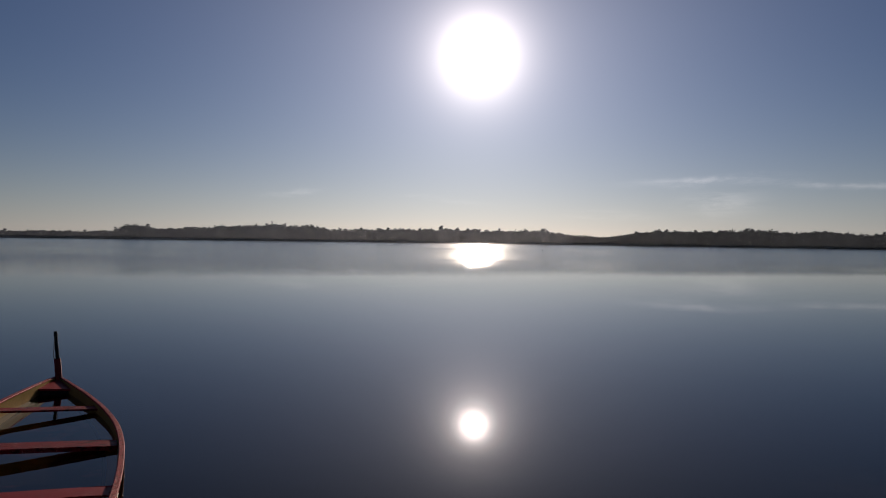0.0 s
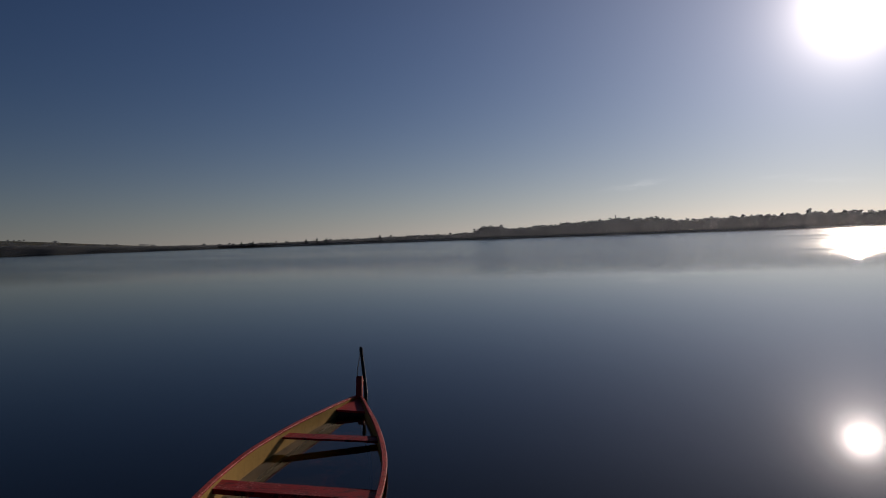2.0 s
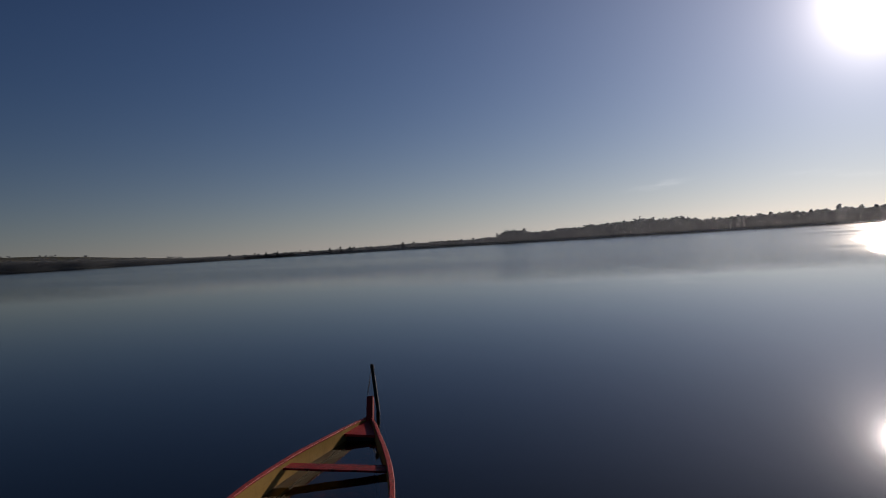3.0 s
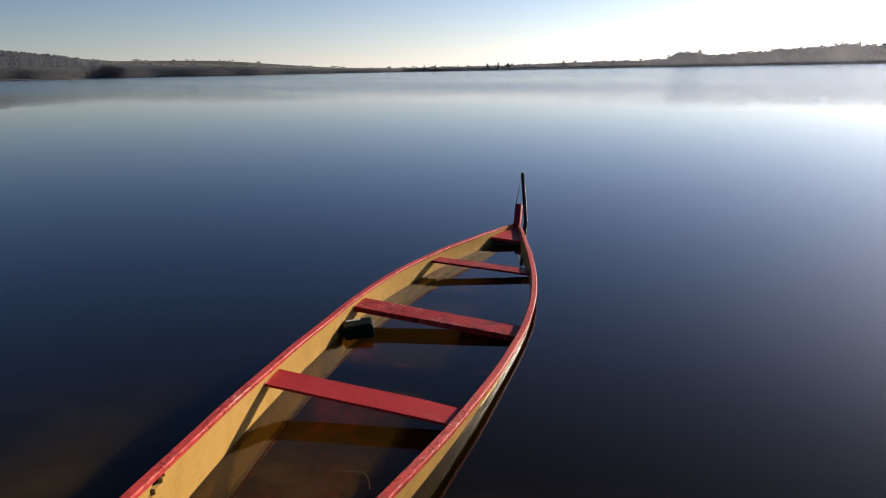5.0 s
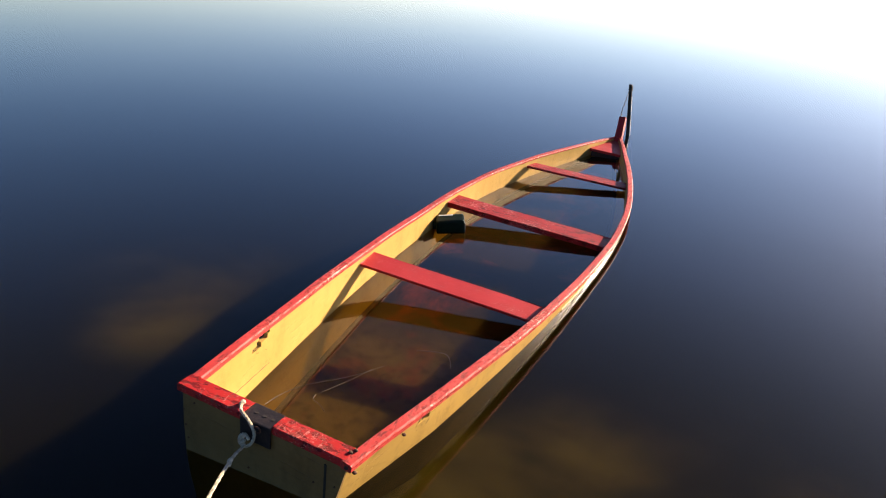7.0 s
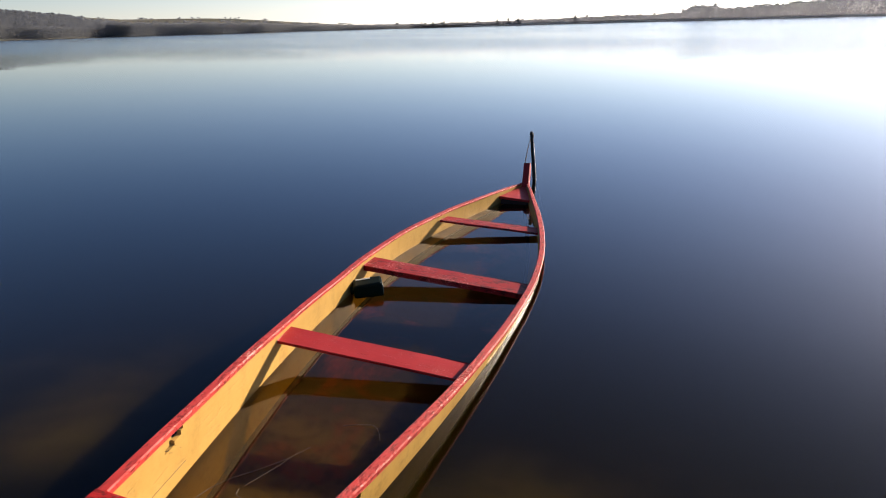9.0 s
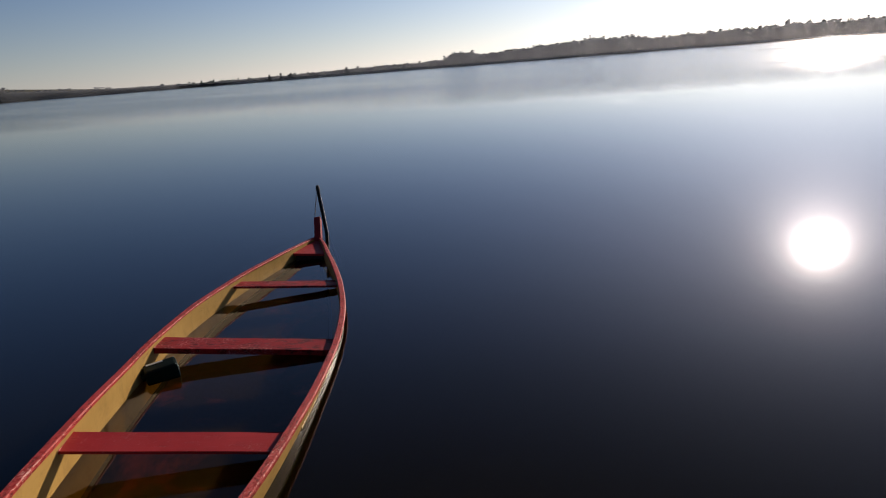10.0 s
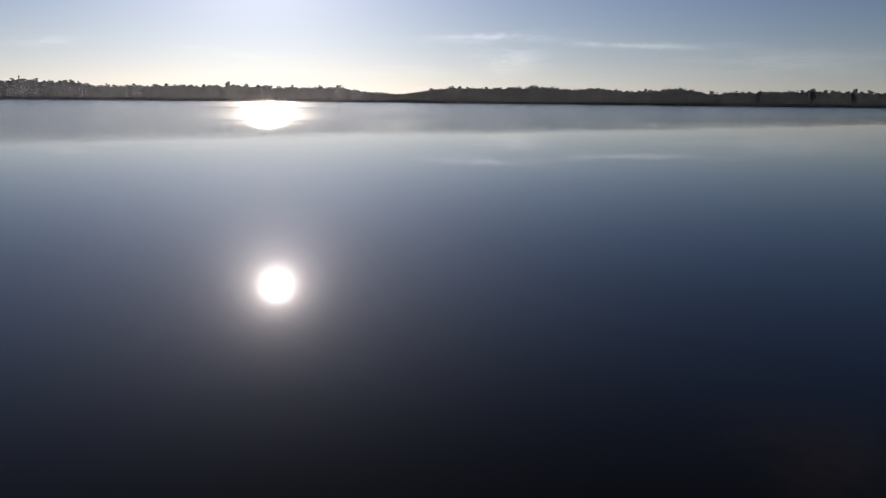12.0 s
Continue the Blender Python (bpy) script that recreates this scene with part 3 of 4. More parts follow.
def build_woodland(az0, az1, label, seed, tufts, mat, ragged=1.0, turned=0.14, share=1.0):
    """A closed belt of wood down to the water, with small crowns standing over it here and there."""
    rng = random.Random(seed)
    quads = []
    for step in range(round((az1 - az0) / 0.4)):
        az = az0 + 0.4 * step
        gen = np.random.default_rng(rng.randrange(1 << 30))
        top = max(0.8, share * top_height(az, shore_at(az) + 5, curve_at(SKYLINE, az + 0.2), 0.1))
        number = int(COVER * 2.9 * top / 0.055)
        k = np.arange(number) + gen.uniform(0, 1000)
        deg = az + 0.4 * np.mod(k * 0.7548777, 1) + gen.normal(size=number) * 0.09
        a = np.radians(deg)
        fine = np.linspace(az, az + 0.4, 24)
        crest = top * 0.88 * np.interp(deg, fine, skyline_noise(fine, seed, ragged))
        r = shore_at(az) + 2.0 + gen.uniform(0, 7, number)
        z = 0.05 + crest * np.mod(k * 0.5698403, 1)
        p = np.stack([EYE.x - r * np.sin(a), EYE.y + r * np.cos(a), z], axis=1)
        facing = np.array([-math.sin(radians(az)), math.cos(radians(az)), 0.0])
        n = facing + gen.normal(size=(number, 3)) * turned
        n /= np.linalg.norm(n, axis=1)[:, None]
        b = np.cross(n, gen.normal(size=(number, 3)))
        b /= np.linalg.norm(b, axis=1)[:, None]
        c = np.cross(n, b)
        s, t = 0.18 * gen.uniform(0.8, 1.15, (number, 1)), 0.18 * gen.uniform(0.65, 0.9, (number, 1))
        quads.append(np.stack([p - b * s - c * t * 0.4, p + b * s * 0.3 - c * t, p + b * s + c * t * 0.4, p - b * s * 0.3 + c * t], axis=1))
        for _ in range(3):
            if rng.random() < tufts:
                v = az + rng.uniform(0, 0.4)
                w = rng.uniform(0.35, 1.1)
                high = top * 0.88 * float(skyline_noise([v], seed, ragged)[0]) + rng.uniform(-0.25, 0.55)
                x, y, _g = spot(v, shore_at(v) + 5)
                quads.append(leaf_cloud(rng, (x, y, high), (w, w, 0.5 * w), int(260 * w * w), 0.13, facing))
    return tagged(new("woodland", quads_to("woodland", quads, mat)), label, "woods", kind="stuff")


def build_hillside_wood():
    """Trees in many rows up the wooded slope."""
    rng = random.Random(77)
    quads = []
    for _ in range(1150):
        az = rng.uniform(41.5, 66)
        over = rng.uniform(4, 60 + 340 * max(0.0, min(1.0, (az - 41.5) / 6)))
        r = shore_at(az) + over
        x, y, g = spot(az, r)
        h = top_height(az, r, curve_at(SKYLINE, az), g) * rng.uniform(0.8, 1.02)
        h = min(h, rng.uniform(4.5, 10))
        if h > 1.5:
            quads += crown_quads(rng, (x, y, g), h, 0.32 * h + 0.4, "round", 0.30, 1.8)
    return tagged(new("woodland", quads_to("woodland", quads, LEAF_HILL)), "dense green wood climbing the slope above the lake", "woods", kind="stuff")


def build_hedgerows():
    """Lines of scrub along the ridge and fields of the pale hill."""
    rng = random.Random(31)
    quads = []
    for lo, hi, over, n in ((22, 47, 470, 70), (27, 44, 300, 90)):
        for _ in range(n):
            az = rng.uniform(lo, hi)
            if math.sin(az * 2.1 + over) < -0.3:
                continue
            x, y, g = spot(az, shore_at(az) + over + rng.uniform(-6, 6))
            quads += crown_quads(rng, (x, y, g), rng.uniform(0.8, 2.2), rng.uniform(2.0, 4.5), "shrub", 0.30, 1.6)
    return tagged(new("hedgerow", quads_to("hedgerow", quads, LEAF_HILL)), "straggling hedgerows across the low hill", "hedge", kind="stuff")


build_hedgerows()
build_woodland(-95, -38.2, "dark broadleaf and pine wood along the far shore", 3, 0.5, LEAF_DARK)
build_woodland(-38.2, -18.2, "thin belt of tall trees with tufted crowns on the far shore", 5, 0.8, LEAF)
build_woodland(-18.2, -1.0, "dense rounded wood on the far shore", 8, 0.75, LEAF)
build_woodland(-1.0, 20.2, "low hedge of scrub along the distant shore", 11, 0.4, LEAF)
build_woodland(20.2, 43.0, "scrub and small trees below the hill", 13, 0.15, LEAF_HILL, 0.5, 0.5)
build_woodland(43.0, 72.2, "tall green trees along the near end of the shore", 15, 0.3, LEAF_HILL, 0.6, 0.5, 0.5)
build_hillside_wood()


def build_tree(az, el, form, spread, label, seed, back=5.0):
    rng = random.Random(seed)
    r = shore_at(az) + back
    x, y, g = spot(az, r)
    h = top_height(az, r, el, g)
    tree = thing("tree", label, "tree", Matrix.Translation((x, y, g)), "single trees on the far shore")
    bm = bmesh.new()
    trunk_mesh(rng, bm, (0, 0, 0), h, spread, form)
    part("trunk", bm, BARK, tree, "grey tapering trunk with limbs")
    crown = new("crown", quads_to("crown", crown_quads(rng, (0, 0, 0), h, spread, form, 0.20, 0.5 * spread * spread + 1.2, (x, y, g)), LEAF_CROWN))
    crown.parent = tree
    return tree


for az, el, form, spread, label in [
        (-66.1, 0.92, "poplar", 1.5, "narrow dark cypress on the far shore"),
        (-69.0, 0.98, "pine", 1.6, "small flat-topped pine above scrub"),
        (-72.6, 1.12, "pine", 2.4, "umbrella-shaped pine rising over the wood"),
        (-75.2, 1.10, "pine", 2.2, "lone umbrella pine over low woodland"),
        (7.0, 0.44, "pine", 1.6, "small lone tree over the distant hedge"),
        (11.5, 0.33, "round", 1.3, "tiny bushy tree on the distant shore"),
        (12.3, 0.36, "poplar", 1.6, "tiny pointed tree on the distant shore"),
        (13.2, 0.31, "round", 1.2, "tiny bushy tree on the distant shore"),
        (17.5, 0.27, "round", 1.2, "tiny bushy tree on the distant shore"),
        (18.4, 0.25, "poplar", 1.2, "tiny pointed tree on the distant shore")]:
    build_tree(az, el, form, spread, label, int(1000 + az * 10))


def build_house(az, back, w, d, h, label):
    r = shore_at(az) + back
    x, y, g = spot(az, r)
    house = thing("house", label, "house", Matrix.Translation((x, y, g)) @ pose(0, 0, 0, 0, 0, az + 12))
    part("wall", box(-w / 2, w / 2, -d / 2, d / 2, -0.5, h, 0.02), WALL, house)
    bm = bmesh.new()
    e = 0.35
    v = [bm.verts.new(p) for p in [(-w / 2 - e, -d / 2 - e, h), (w / 2 + e, -d / 2 - e, h), (w / 2 + e, d / 2 + e, h), (-w / 2 - e, d / 2 + e, h),
                                   (-w / 2 - e, 0, h + 1.5), (w / 2 + e, 0, h + 1.5)]]
    for f in ((0, 1, 5, 4), (2, 3, 4, 5), (0, 4, 3), (1, 2, 5), (3, 2, 1, 0)):
        bm.faces.new([v[i] for i in f])
    part("roof", bm, TILE, house, "red clay tile roof")
    for k in (-0.28, 0.28):
        part("window", box(w * k - 0.5, w * k + 0.5, -d / 2 - 0.04, -d / 2 + 0.06, 1.0, 2.1, 0.01), STEEL, house, "dark window")
    return house


build_house(34.4, 16, 7, 5, 2.8, "small white house among trees on the shore")
build_house(43.6, 10, 5, 4, 2.4, "low white boathouse by the far water's edge")


# ---- the sunken boat ----
HALF = [(0, 0.336), (0.5, 0.408), (1.0, 0.475), (1.5, 0.525), (2.0, 0.555), (2.5, 0.564), (3.0, 0.531), (3.5, 0.449), (4.0, 0.332),
        (4.4, 0.220), (4.8, 0.112), (5.05, 0.023)]
RIM = [(-0.1, 0.222), (0, 0.216), (0.5, 0.184), (1.0, 0.153), (1.5, 0.127), (2.0, 0.107), (2.5, 0.101), (3.0, 0.102), (3.5, 0.102), (4.0, 0.101),
       (4.4, 0.096), (4.8, 0.087), (5.1, 0.084)]
FLOOR = [(-0.1, -0.37), (0, -0.37), (1.0, -0.36), (2.0, -0.34), (2.6, -0.31), (3.1, -0.27), (3.6, -0.205), (4.2, -0.135), (5.1, -0.055)]
LIST = 5.0
BOW = 5.04

AFLOAT = pose(0.012, 0, 0, 0, LIST, -0.26)
boat = thing("rowing_boat", "flooded yellow wooden rowing boat with worn red rails in the shallows", "boat", AFLOAT)
STATIONS = [-0.02 + (BOW + 0.02) * (i / 48) for i in range(49)]


def hull(y, u, side, inset=0.0):
    """A point on the side at y: u from 0 at the rail to 1 at the chine."""
    top, low = curve_at(RIM, y), curve_at(FLOOR, y)
    z = top + (low - top) * u
    fine = min(1.0, curve_at(HALF, y) / 0.3)
    belly = (0.023 if side < 0 else 0.008) * math.sin(math.pi * u) * fine
    racked = 0.11 * u * max(0.0, 1 - y / 0.45) if side > 0 else 0.0
    x = curve_at(HALF, y) - 0.022 - 0.05 * u * fine + belly - racked - inset
    return Vector((side * max(x, 0.004), y, z))


def build_side(side, label):
    rows = [0, 0.03, 0.055, 0.08, 0.11, 0.15, 0.22, 0.30, 0.45, 0.62, 0.8, 1.0]
    ys = sorted(set(STATIONS + [0.25 + 0.015 * i for i in range(20)]))
    rng = random.Random(9 + side)
    reach = [[rng.uniform(-0.008, 0.008) for _ in range(2)] for _ in rows]

    def to_water(y):
        top, low = hull(y, 0, side), hull(y, 1, side)
        a, b = (AFLOAT @ top).z, (AFLOAT @ low).z
        return a / (a - b)

    def row(y, u):
        w = to_water(y)
        return u / 0.3 * w if u <= 0.3 else w + (u - 0.3) / 0.7 * (1 - w)

    front = [[hull(y, row(y, u), side) for u in rows] for y in ys]
    back = [[hull(y, row(y, u), side, 0.018) for u in rows] for y in ys]
    torn = {0: (0.0, 0.070), 1: (-0.010, 0.056), 2: (-0.040, 0.022)} if side < 0 else {1: (-0.02, 0.06), 2: (-0.035, 0.062), 3: (-0.055, 0.025)}

    def keep(i, j):
        mid = (ys[i] + ys[i + 1]) / 2 - 0.388
        return not (j in torn and torn[j][0] + reach[j][0] < mid < torn[j][1] + reach[j][1])

    ob = part("side", thick_grid(front, back, keep), [YELLOW, YELLOW_MURK, YELLOW_SHINY], boat, label)
    for face in ob.data.polygons:
        # outside below the waterline, and underneath: the murk-darkened yellow
        if (face.normal.x * side > 0.3 and (AFLOAT @ face.center).z < -0.004) or face.normal.z < -0.6:
            face.material_index = 1
        elif face.normal.x * side > 0.3:
            face.material_index = 2
    return ob


build_side(-1, "yellow painted side plank with a torn hole under the rail")
build_side(1, "yellow painted side plank with peeling patches and a torn hole")


def build_rail(side):
    ys = ([-0.036] + STATIONS[1:]) if side > 0 else ([0.037] + STATIONS[1:])
    line = [Vector((side * (curve_at(HALF, y) - 0.0225), y, curve_at(RIM, y) + 0.004 + 0.0012 * math.sin(y * 9 + side))) for y in ys]

    def prof(i):
        w = 0.041 if ys[i] < 4 else 0.041 - 0.012 * (ys[i] - 4)
        return round_rect(w, 0.027 - 0.010 * min(1.0, max(0.0, ys[i] - 1.0) / 1.8), 0.005)

    ob = part("rail", sweep(line, prof), [RED_WORN, RED_PALE], boat, "worn red rail with flaking paint and rubbed pale edges")
    for k, face in enumerate(ob.data.polygons):
        if k < 8 * (len(line) - 1) and k % 8 in (1, 3):
            face.material_index = 1
    return ob


def build_strake(side):
    line = [hull(y, 0.17, side) + Vector((side * 0.002, 0, 0)) for y in STATIONS if 1.5 < y < 4.9]
    return part("rubbing_strake", sweep(line, round_rect(0.005, 0.026, 0.002)), YELLOW_OLD, boat, "peeling pale yellow rubbing strake")


for side in (-1, 1):
    build_rail(side)
build_strake(1)


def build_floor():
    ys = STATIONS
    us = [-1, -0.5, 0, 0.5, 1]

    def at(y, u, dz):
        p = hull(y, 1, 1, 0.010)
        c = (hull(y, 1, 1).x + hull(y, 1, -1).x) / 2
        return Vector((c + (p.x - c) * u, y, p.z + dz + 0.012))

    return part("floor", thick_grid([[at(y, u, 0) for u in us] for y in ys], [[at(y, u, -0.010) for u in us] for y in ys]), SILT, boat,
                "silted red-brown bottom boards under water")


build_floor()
for side in (-1, 1):
    for y0, y1, mat, label in ((0.03, 1.40, CHINE, "dark brown tarred chine strip"), (1.40, 4.6, TAR_AND_SHADE, "black tarred chine strip")):
        line = [hull(y0 + (y1 - y0) * k / 24, 0.94, side, 0.030) for k in range(25)]
        part("chine_strip", sweep(line, round_rect(0.026, 0.034, 0.004)), mat, boat, label)


def build_transom():
    us = [0, 0.2, 0.45, 0.7, 1]
    xs = [-1, -0.5, 0, 0.5, 1]

    def at(u, s, dy):
        p = hull(0, u, 1)
        c = (p.x + hull(0, u, -1).x) / 2
        return Vector((c + (p.x - c) * s, dy, p.z))

    part("transom", thick_grid([[at(u, s, -0.028) for s in xs] for u in us], [[at(u, s, -0.006) for s in xs] for u in us]), BUFF, boat,
         "grimy yellow transom board darkened as if in shade, with nail heads")
    mid, top = 0.0025, curve_at(RIM, 0) + 0.020
    cap = [Vector((x, mid, top - 0.015)) for x in (-0.334, -0.2, -0.072)]
    part("transom_cap", sweep(cap, round_rect(0.068, 0.030, 0.005), None), RED_CAP, boat, "flaking red cap board")
    cap = [Vector((x, mid, top - 0.015)) for x in (0.045, 0.2, 0.304)]
    part("transom_cap", sweep(cap, round_rect(0.068, 0.030, 0.005), None), RED_CAP, boat, "flaking red cap board with bared wood")
    part("cap_stub", sweep([Vector((-0.072, mid, top - 0.019)), Vector((0.045, mid, top - 0.019))], round_rect(0.062, 0.022, 0.003)), BUFF, boat, "bare cap board under the steel plate")
    bm = box(-0.0715, 0.0445, -0.037, 0.037, top - 0.008, top - 0.003, 0.002)
    box(-0.0715, 0.0445, -0.039, -0.033, top - 0.082, top - 0.004, 0.002, bm)
    plate = part("motor_plate", bm, STEEL, boat, "dark steel motor plate bent over the transom")
    for x in (-0.038, -0.006, 0.024):
        bm = bmesh.new()
        bmesh.ops.create_cone(bm, cap_ends=True, segments=10, radius1=0.0055, radius2=0.0055, depth=0.003, matrix=Matrix.Translation((x, 0.0, top - 0.0027)))
        # flat black disc in place of the hole's shade
        part("bolt_hole", bm, TAR_AND_SHADE, plate, "dark bolt hole")
    ring = [Vector((0.002 + 0.011 * math.cos(0.6 * k), -0.046, 0.216 + 0.011 * math.sin(0.6 * k))) for k in range(12)]
    part("eye", sweep(ring, circle(0.0035, 6), [(0, 1, 0)] * 12), RUST, plate, "rusted mooring eye")
    for x, z in [(-0.312, 0.143), (-0.309, 0.082), (-0.266, 0.186), (-0.048, 0.029), (0.2, 0.10), (-0.30, 0.03), (0.275, 0.12)]:
        bm = bmesh.new()
        bmesh.ops.create_cone(bm, cap_ends=True, segments=8, radius1=0.004, radius2=0.003, depth=0.004, matrix=Matrix.Translation((x, -0.029, z)) @ Matrix.Rotation(math.pi / 2, 4, "X"))
        part("nail_head", bm, RUST, boat)
    part("corner_gap", box(0.236, 0.244, -0.0305, -0.026, -0.30, 0.190, 0.001), TAR_AND_SHADE, boat, "dark open joint in the transom")
    for x, y, z in [(0.300, 0.008, 0.238), (0.318, -0.041, 0.226), (0.334, -0.020, 0.200), (0.368, 0.215, 0.186), (0.308, 0.024, 0.237)]:
        bm = bmesh.new()
        bmesh.ops.create_icosphere(bm, subdivisions=2, radius=0.0065, matrix=Matrix.Translation((x, y, z)) @ Matrix.Diagonal((1.2, 1, 0.7, 1)))
        part("rusty_bolt", bm, RUST, boat, "rusted bolt head")


build_transom()
part("plank_seam", sweep([hull(y, 0.30, -1, 0.0180) for y in [0.22 + 0.02 * k for k in range(13)]], round_rect(0.002, 0.0022, 0.0005)), TAR_AND_SHADE, boat, "dark open plank seam")


def build_thwart(y0, y1, drop, thick, mat, label, skew=0.0):
    top = curve_at(RIM, (y0 + y1) / 2) - drop
    a, b = curve_at(HALF, y0) - 0.043, curve_at(HALF, y1) - 0.043
    xs = [-1, -0.6, -0.2, 0.2, 0.6, 1]
    front = [[Vector((s * (a if y == y0 else b), y - skew * s / 2, top + 0.0015 * math.sin(3 * s))) for s in xs] for y in (y0, y1)]
    back = [[p - Vector((0, 0, thick)) for p in row] for row in front]
    bm = thick_grid(front, back)
    edges = [e for e in bm.edges if e.calc_face_angle(0) > 1.0]
    bmesh.ops.bevel(bm, geom=edges, offset=0.003, segments=2, affect="EDGES")
    return part("thwart", bm, mat, boat, label)


build_thwart(1.27, 1.425, 0.028, 0.014, RED, "smooth red thwart near the stern")
build_thwart(2.40, 2.565, 0.024, 0.034, RED_DARK, "wide red thwart with cracked dark paint", 0.02)
build_thwart(3.585, 3.71, 0.030, 0.016, RED_DARK, "narrow weathered red thwart", -0.04)


def build_bow():
    ys = [4.54, 4.7, 4.85, 5.0]
    drop = {4.54: 0.033, 4.7: 0.028, 4.85: 0.020, 5.0: 0.012}
    front = [[Vector((s * max(curve_at(HALF, y) - 0.043, 0.01), y, curve_at(RIM, y) - drop[y])) for s in (-1, 0, 1)] for y in ys]
    back = [[p - Vector((0, 0, 0.022)) for p in row] for row in front]
    part("bow_deck", thick_grid(front, back), RED, boat, "triangular red bow deck")
    # added black board standing in for the deck's shade and its reflection
    part("bow_shade", box(-0.122, 0.122, 4.552, 4.574, -0.012, curve_at(RIM, 4.55) - 0.056, 0.003), TAR_AND_SHADE, boat, "black board added for the shade under the bow deck")
    line = [(0.01, 4.88, -0.10), (0.012, 4.95, 0.0), (0.012, 4.99, 0.08), (0.0, 5.06, 0.135), (-0.024, 5.19, 0.232)]
    part("stem_post", sweep(line, lambda i: round_rect(0.066, 0.085 - 0.006 * i, 0.006), [(0, -1, 0.4)] * 5), RED, boat, "red stem post rising over the bow")


build_bow()


def build_splinters(side):
    """Frayed wood fibres round the torn hole under the rail."""
    rng = random.Random(21 + side)
    for _ in range(14):
        y = rng.uniform(0.32, 0.45)
        u = rng.choice([0.10, 0.12, 0.14]) + rng.uniform(-0.02, 0.02)
        p = hull(y, u, side, rng.choice([0.002, 0.016]))
        d = Vector((rng.uniform(-0.008, 0.008), rng.uniform(-0.03, 0.03), rng.uniform(-0.012, 0.012)))
        part("splinter", sweep([p - d * 0.3, p + d * 0.3, p + d], lambda i: circle(0.0018 - 0.0006 * i, 5)), TWIG, boat, "frayed bare wood splinter")


# added dark backing that makes the torn hole look shaded inside
part("hole_shade", thick_grid([[hull(y, u, 1, 0.021) for u in (0.02, 0.14, 0.25)] for y in (0.29, 0.39, 0.49)], [[hull(y, u, 1, 0.027) for u in (0.02, 0.14, 0.25)] for y in (0.29, 0.39, 0.49)]), TAR_AND_SHADE, boat, "dark backing added behind the hole for its shade")
build_splinters(-1)
build_splinters(1)


# ---- things round the boat ----
def smooth_line(points, n=8):
    pts = [Vector(p) for p in points]
    out = []
    for i in range(len(pts) - 1):
        p0, p1, p2, p3 = pts[max(i - 1, 0)], pts[i], pts[i + 1], pts[min(i + 2, len(pts) - 1)]
        for k in range(n):
            t = k / n
            out.append(0.5 * (2 * p1 + (p2 - p0) * t + (2 * p0 - 5 * p1 + 4 * p2 - p3) * t * t + (3 * p1 - p0 - 3 * p2 + p3) * t**3))
    out.append(pts[-1])
    return out


def laid_rope(points, turn, offset, strand_r):
    """Three strands twisted round one line."""
    verts, faces = [], []
    for strand in range(3):
        line = []
        for i, p in enumerate(points):
            d = (points[min(i + 1, len(points) - 1)] - points[max(i - 1, 0)]).normalized()
            u = d.orthogonal().normalized()
            if u.dot(Vector((1, 0, 0))) < 0:
                u = -u
            w = d.cross(u)
            a = i * turn + strand * 2.094
            line.append(p + (u * math.cos(a) + w * math.sin(a)) * offset)
        tmp = sweep(line, circle(strand_r, 5))
        tmp.verts.index_update()
        base = len(verts)
        verts += [v.co.copy() for v in tmp.verts]
        faces += [tuple(base + v.index for v in f.verts) for f in tmp.faces]
        tmp.free()
    bm = bmesh.new()
    made = [bm.verts.new(v) for v in verts]
    for f in faces:
        bm.faces.new([made[k] for k in f])
    return bm


def build_rope():
    rope = thing("mooring_rope", "pale weathered mooring rope knotted to the transom plate", "rope")
    main = smooth_line([AFLOAT @ Vector(p) for p in ((-0.04, -0.050, 0.185), (-0.052, -0.052, 0.16), (-0.040, -0.060, 0.145))]
                       + [(0.011, -0.143, 0.165), (0.087, -0.335, 0.178), (0.25, -0.75, 0.17), (0.40, -1.2, 0.12), (0.5, -1.75, 0.085)], 16)
    part("line", laid_rope(main, 0.9, 0.0026, 0.0032), ROPE, rope)
    loop = smooth_line([AFLOAT @ Vector(p) for p in (
        (-0.098, 0.004, 0.243), (-0.077, -0.026, 0.246), (-0.051, -0.042, 0.250), (-0.025, -0.046, 0.232), (-0.006, -0.050, 0.204), (-0.013, -0.052, 0.166),
        (-0.037, -0.054, 0.140), (-0.062, -0.052, 0.145), (-0.060, -0.050, 0.168), (-0.040, -0.052, 0.185), (-0.022, -0.056, 0.176))], 8)
    part("loop", laid_rope(loop, 0.75, 0.0026, 0.0032), ROPE, rope)
    for at, s in ((AFLOAT @ Vector((-0.098, 0.004, 0.244)), 0.010), (Vector((0.011, -0.143, 0.165)), 0.0095), (Vector((0.020, -0.160, 0.166)), 0.008),
                  (AFLOAT @ Vector((-0.045, -0.056, 0.158)), 0.0085)):
        bm = bmesh.new()
        bmesh.ops.create_icosphere(bm, subdivisions=2, radius=s, matrix=Matrix.Translation(at) @ Matrix.Diagonal((0.9, 1.2, 0.9, 1)))
        for v in bm.verts:
            v.co += Vector((noise.noise(v.co * 90), noise.noise(v.co * 90 + Vector((5, 0, 0))), noise.noise(v.co * 90 + Vector((0, 9, 0))))) * 0.004
        part("knot", bm, ROPE, rope)
    return rope


build_rope()


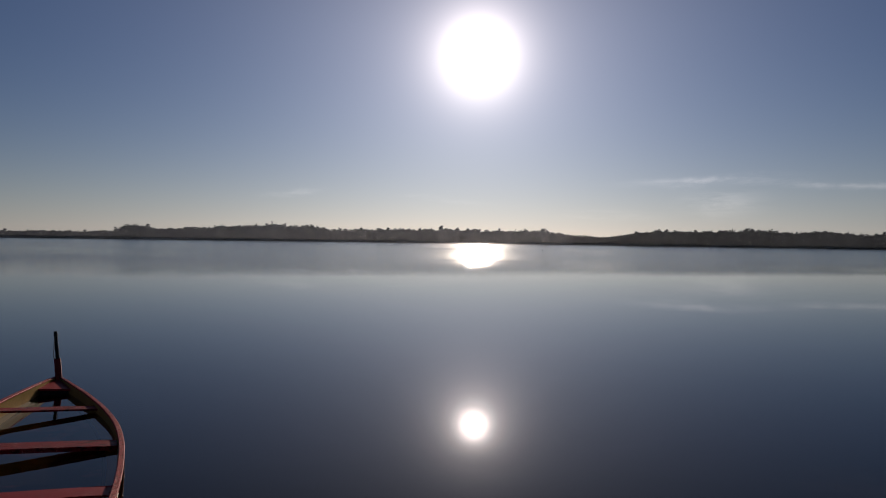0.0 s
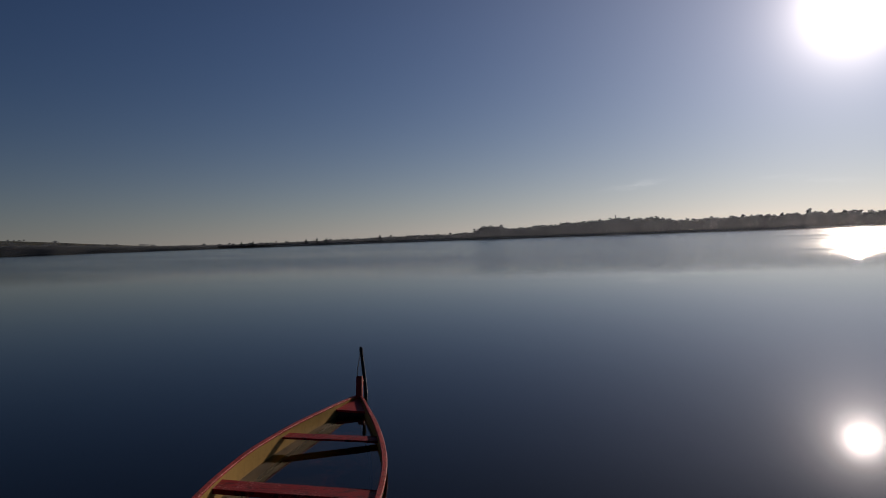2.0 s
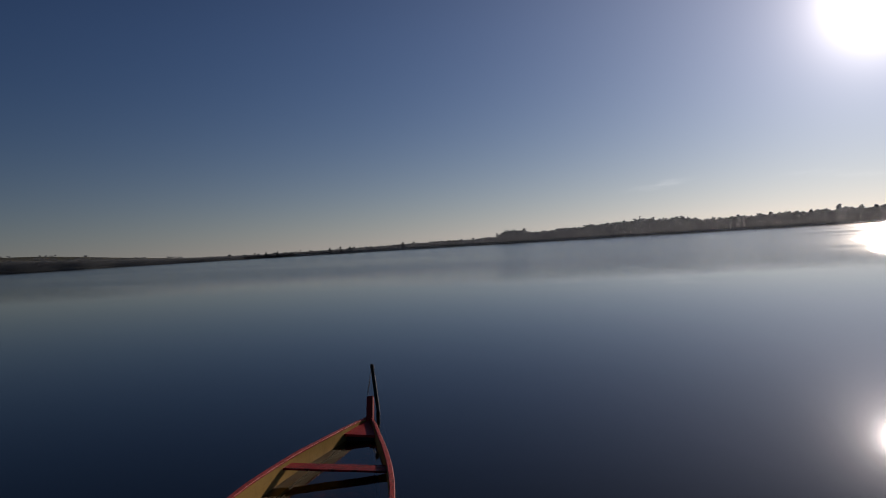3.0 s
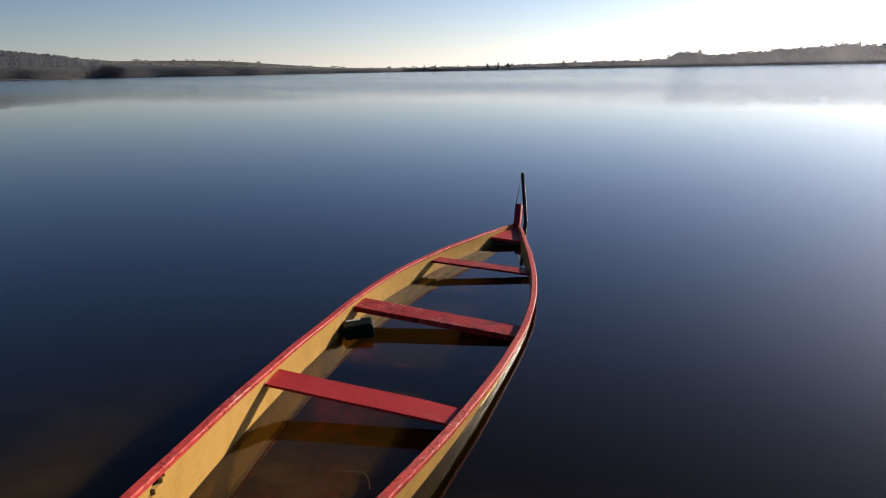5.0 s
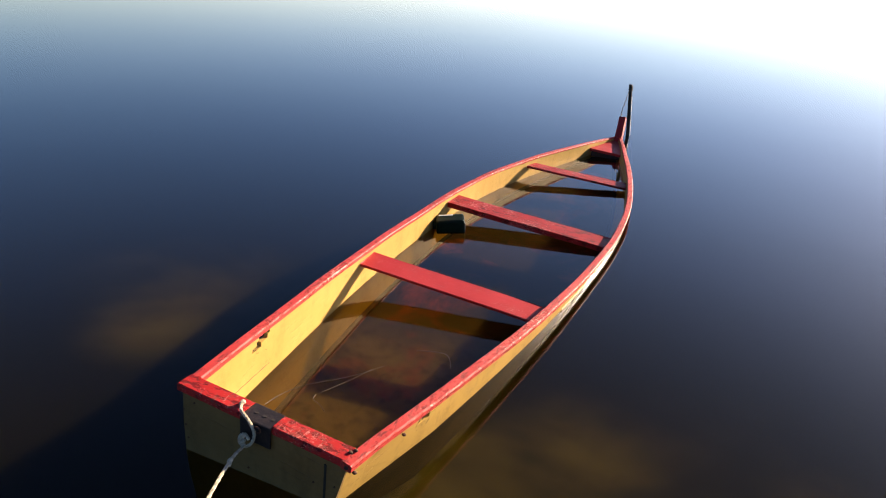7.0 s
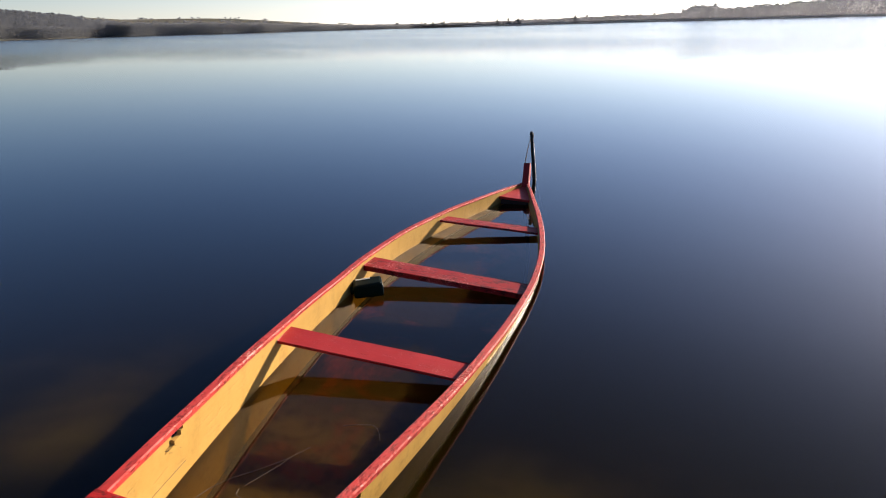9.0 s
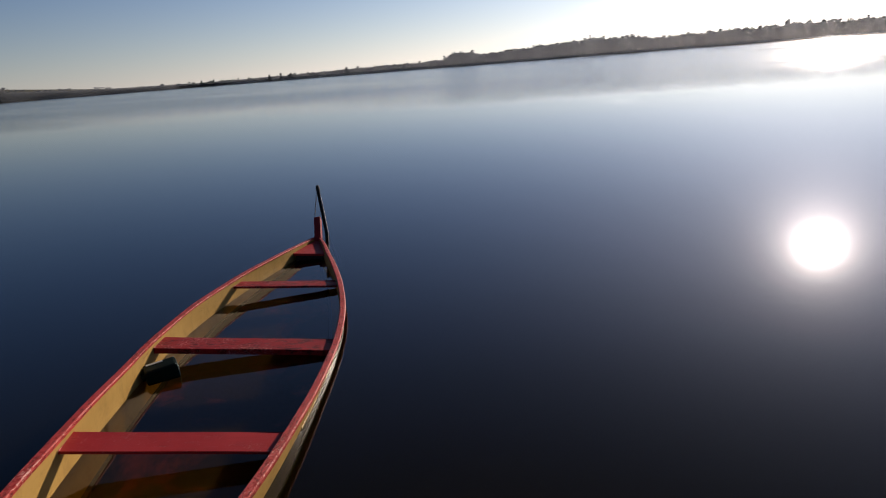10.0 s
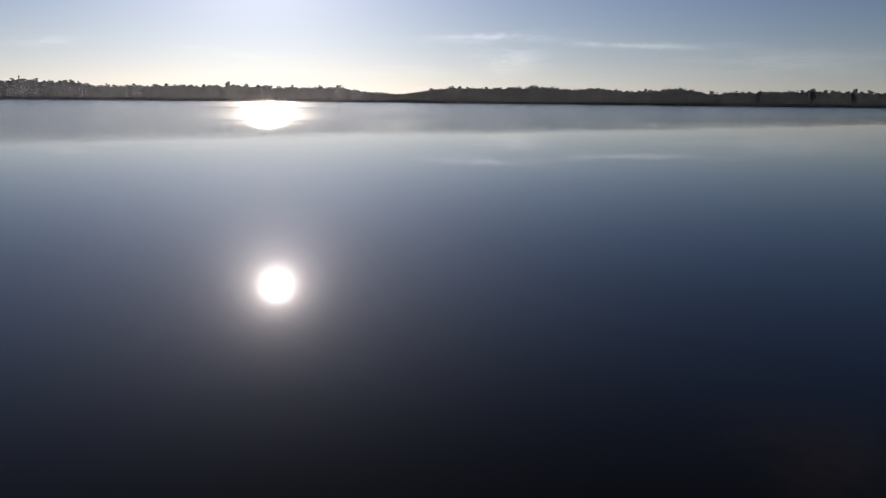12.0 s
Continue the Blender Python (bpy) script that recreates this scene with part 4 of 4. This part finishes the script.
def build_pole():
    pole = thing("mooring_pole", "dark wet mooring pole standing in the water off the bow", "pole", Matrix.Translation((0.0, 5.60, 0)))
    line = [(0.14, 0, -1.6), (0.035, 0, -0.1), (0.0, 0, 0.36), (-0.010, 0, 0.497)]
    part("shaft", sweep(line, lambda i: circle(0.0185 - 0.0006 * i, 10), [(0, 1, 0)] * 4), POLE, pole, smooth=True)
    # pale strip: the pole's white edge with the sun on it, as colour
    line = [(0.048, -0.006, -0.05), (0.034, -0.006, 0.15), (0.021, -0.006, 0.30), (0.014, -0.006, 0.38)]
    part("sunlit_side", sweep(line, lambda i: round_rect(0.009, 0.020, 0.002), [(0, 1, 0)] * 4), POLE_PALE, pole, "pale strip for the sunlit white edge")
    return pole


build_pole()


def build_wire():
    wire = thing("mooring_wire", "thin twisted wire from the pole to the stem post", "wire")
    line = smooth_line([(-0.012, 5.58, 0.44), (-0.012, 5.45, 0.36), (-0.008, 5.30, 0.27), (0.015, 5.19, 0.225)], 10)
    line = [p + Vector((math.cos(i * 1.4), 0, math.sin(i * 1.4))) * 0.004 for i, p in enumerate(line)]
    part("strand", sweep(line, circle(0.004, 5)), WIRE, wire)
    line = [Vector((-0.006 + 0.021 * math.cos(a), 5.60 + 0.021 * math.sin(a), 0.44 + 0.003 * a)) for a in [i * 0.5 for i in range(26)]]
    part("turns", sweep(line, circle(0.004, 5)), WIRE, wire)
    return wire


build_wire()


def build_bailer():
    """An old plastic can afloat on its side under the middle thwart."""
    can = thing("bailer", "dark green plastic can with a pale strip, floating in the boat", "bailer", pose(-0.405, 2.275, 0.0, 6, -4, 28))
    body = box(-0.09, 0.09, -0.055, 0.055, -0.03, 0.080, 0.016)
    part("body", body, GREEN, can)
    part("label_strip", box(-0.070, 0.020, 0.024, 0.040, 0.079, 0.0825, 0.001), WHITE, can, "white strip along the top")
    # pale corners and end: scuffs, plus the plastic's highlights put in as colour
    for y in (-0.043, 0.045):
        part("worn_glint_corner", sweep([(0.084, y, -0.02), (0.0885, y, 0.02), (0.0885, y, 0.058), (0.078, y, 0.0785)], circle(0.0046, 6), [(0, 1, 0)] * 4), WORN_GLINT_GREEN, can, "scuffed corner with a pale highlight put in")
    part("end_panel", box(0.0885, 0.0915, -0.030, 0.030, 0.0, 0.058, 0.003), WORN_GLINT_GREEN, can, "scuffed end panel paled for the light on it")
    part("neck", sweep([(-0.085, 0, 0.03), (-0.108, 0, 0.03)], circle(0.022, 12), [(0, 1, 0)] * 2), GREEN, can, smooth=False)
    return can


build_bailer()


def build_stalk(points, r, label):
    line = smooth_line(points, 6)
    stalk = new("dry_stalk", mesh_of("dry_stalk", sweep(line, lambda i: circle(r * (1 - 0.6 * i / len(line)), 5)), TWIG))
    return tagged(stalk, label, "stalk", "stalks floating in the boat")


build_stalk([(-0.232, 0.29, 0.003), (-0.219, 0.372, 0.003), (-0.178, 0.459, 0.003), (-0.102, 0.541, 0.003), (-0.029, 0.632, 0.003), (0.027, 0.725, 0.004)], 0.0019, "long bent dry reed stalk on the water in the boat")
build_stalk([(-0.094, 0.453, 0.002), (-0.06, 0.53, 0.003), (-0.033, 0.597, 0.003), (-0.005, 0.68, 0.004)], 0.0014, "thin dry reed stalk beside a longer one")
build_stalk([(0.085, 0.893, 0.003), (0.146, 0.917, 0.004), (0.211, 0.922, 0.006), (0.25, 0.88, 0.005), (0.272, 0.836, 0.003)], 0.0018, "crooked dry twig on the water in the boat")
build_stalk([(-0.105, 0.43, 0.002), (-0.094, 0.399, 0.003), (-0.049, 0.379, 0.006), (-0.013, 0.356, 0.002)], 0.0019, "short curled twig with a pale knot")


def build_post():
    post = thing("wooden_post", "leaning dark wooden post standing out in the lake", "post", pose(-41.3, 29.7, 0, 0, -7, 0))
    part("shaft", sweep([(0, 0, -2.6), (0.01, 0, 0.4), (0, 0, 0.9)], lambda i: circle(0.10 - 0.01 * i, 9), [(0, 1, 0)] * 3), POLE, post)
    part("side_stake", sweep([(0.5, 0, -2.6), (0.22, 0, 0.0), (0.05, 0, 0.62)], circle(0.06, 7), [(0, 1, 0)] * 3), POLE, post, "thin slanting brace")
    return post


build_post()


def build_buoy(x, y, s):
    buoy = thing("buoy", "small dark float riding on the lake", "buoy", Matrix.Translation((x, y, 0)), "floats on the lake")
    bm = bmesh.new()
    bmesh.ops.create_uvsphere(bm, u_segments=12, v_segments=8, radius=s, matrix=Matrix.Diagonal((1, 1, 0.8, 1)))
    part("body", bm, BUOY, buoy, smooth=True)
    part("staff", sweep([(0, 0, s * 0.5), (0.02, 0, s * 2.2)], circle(s * 0.3, 6), [(0, 1, 0)] * 2), BUOY, buoy)
    return buoy


for x, y, s in ((151.2, 77.4, 0.16), (143.1, 57.6, 0.15), (73.6, 98.9, 0.13)):
    build_buoy(x, y, s)
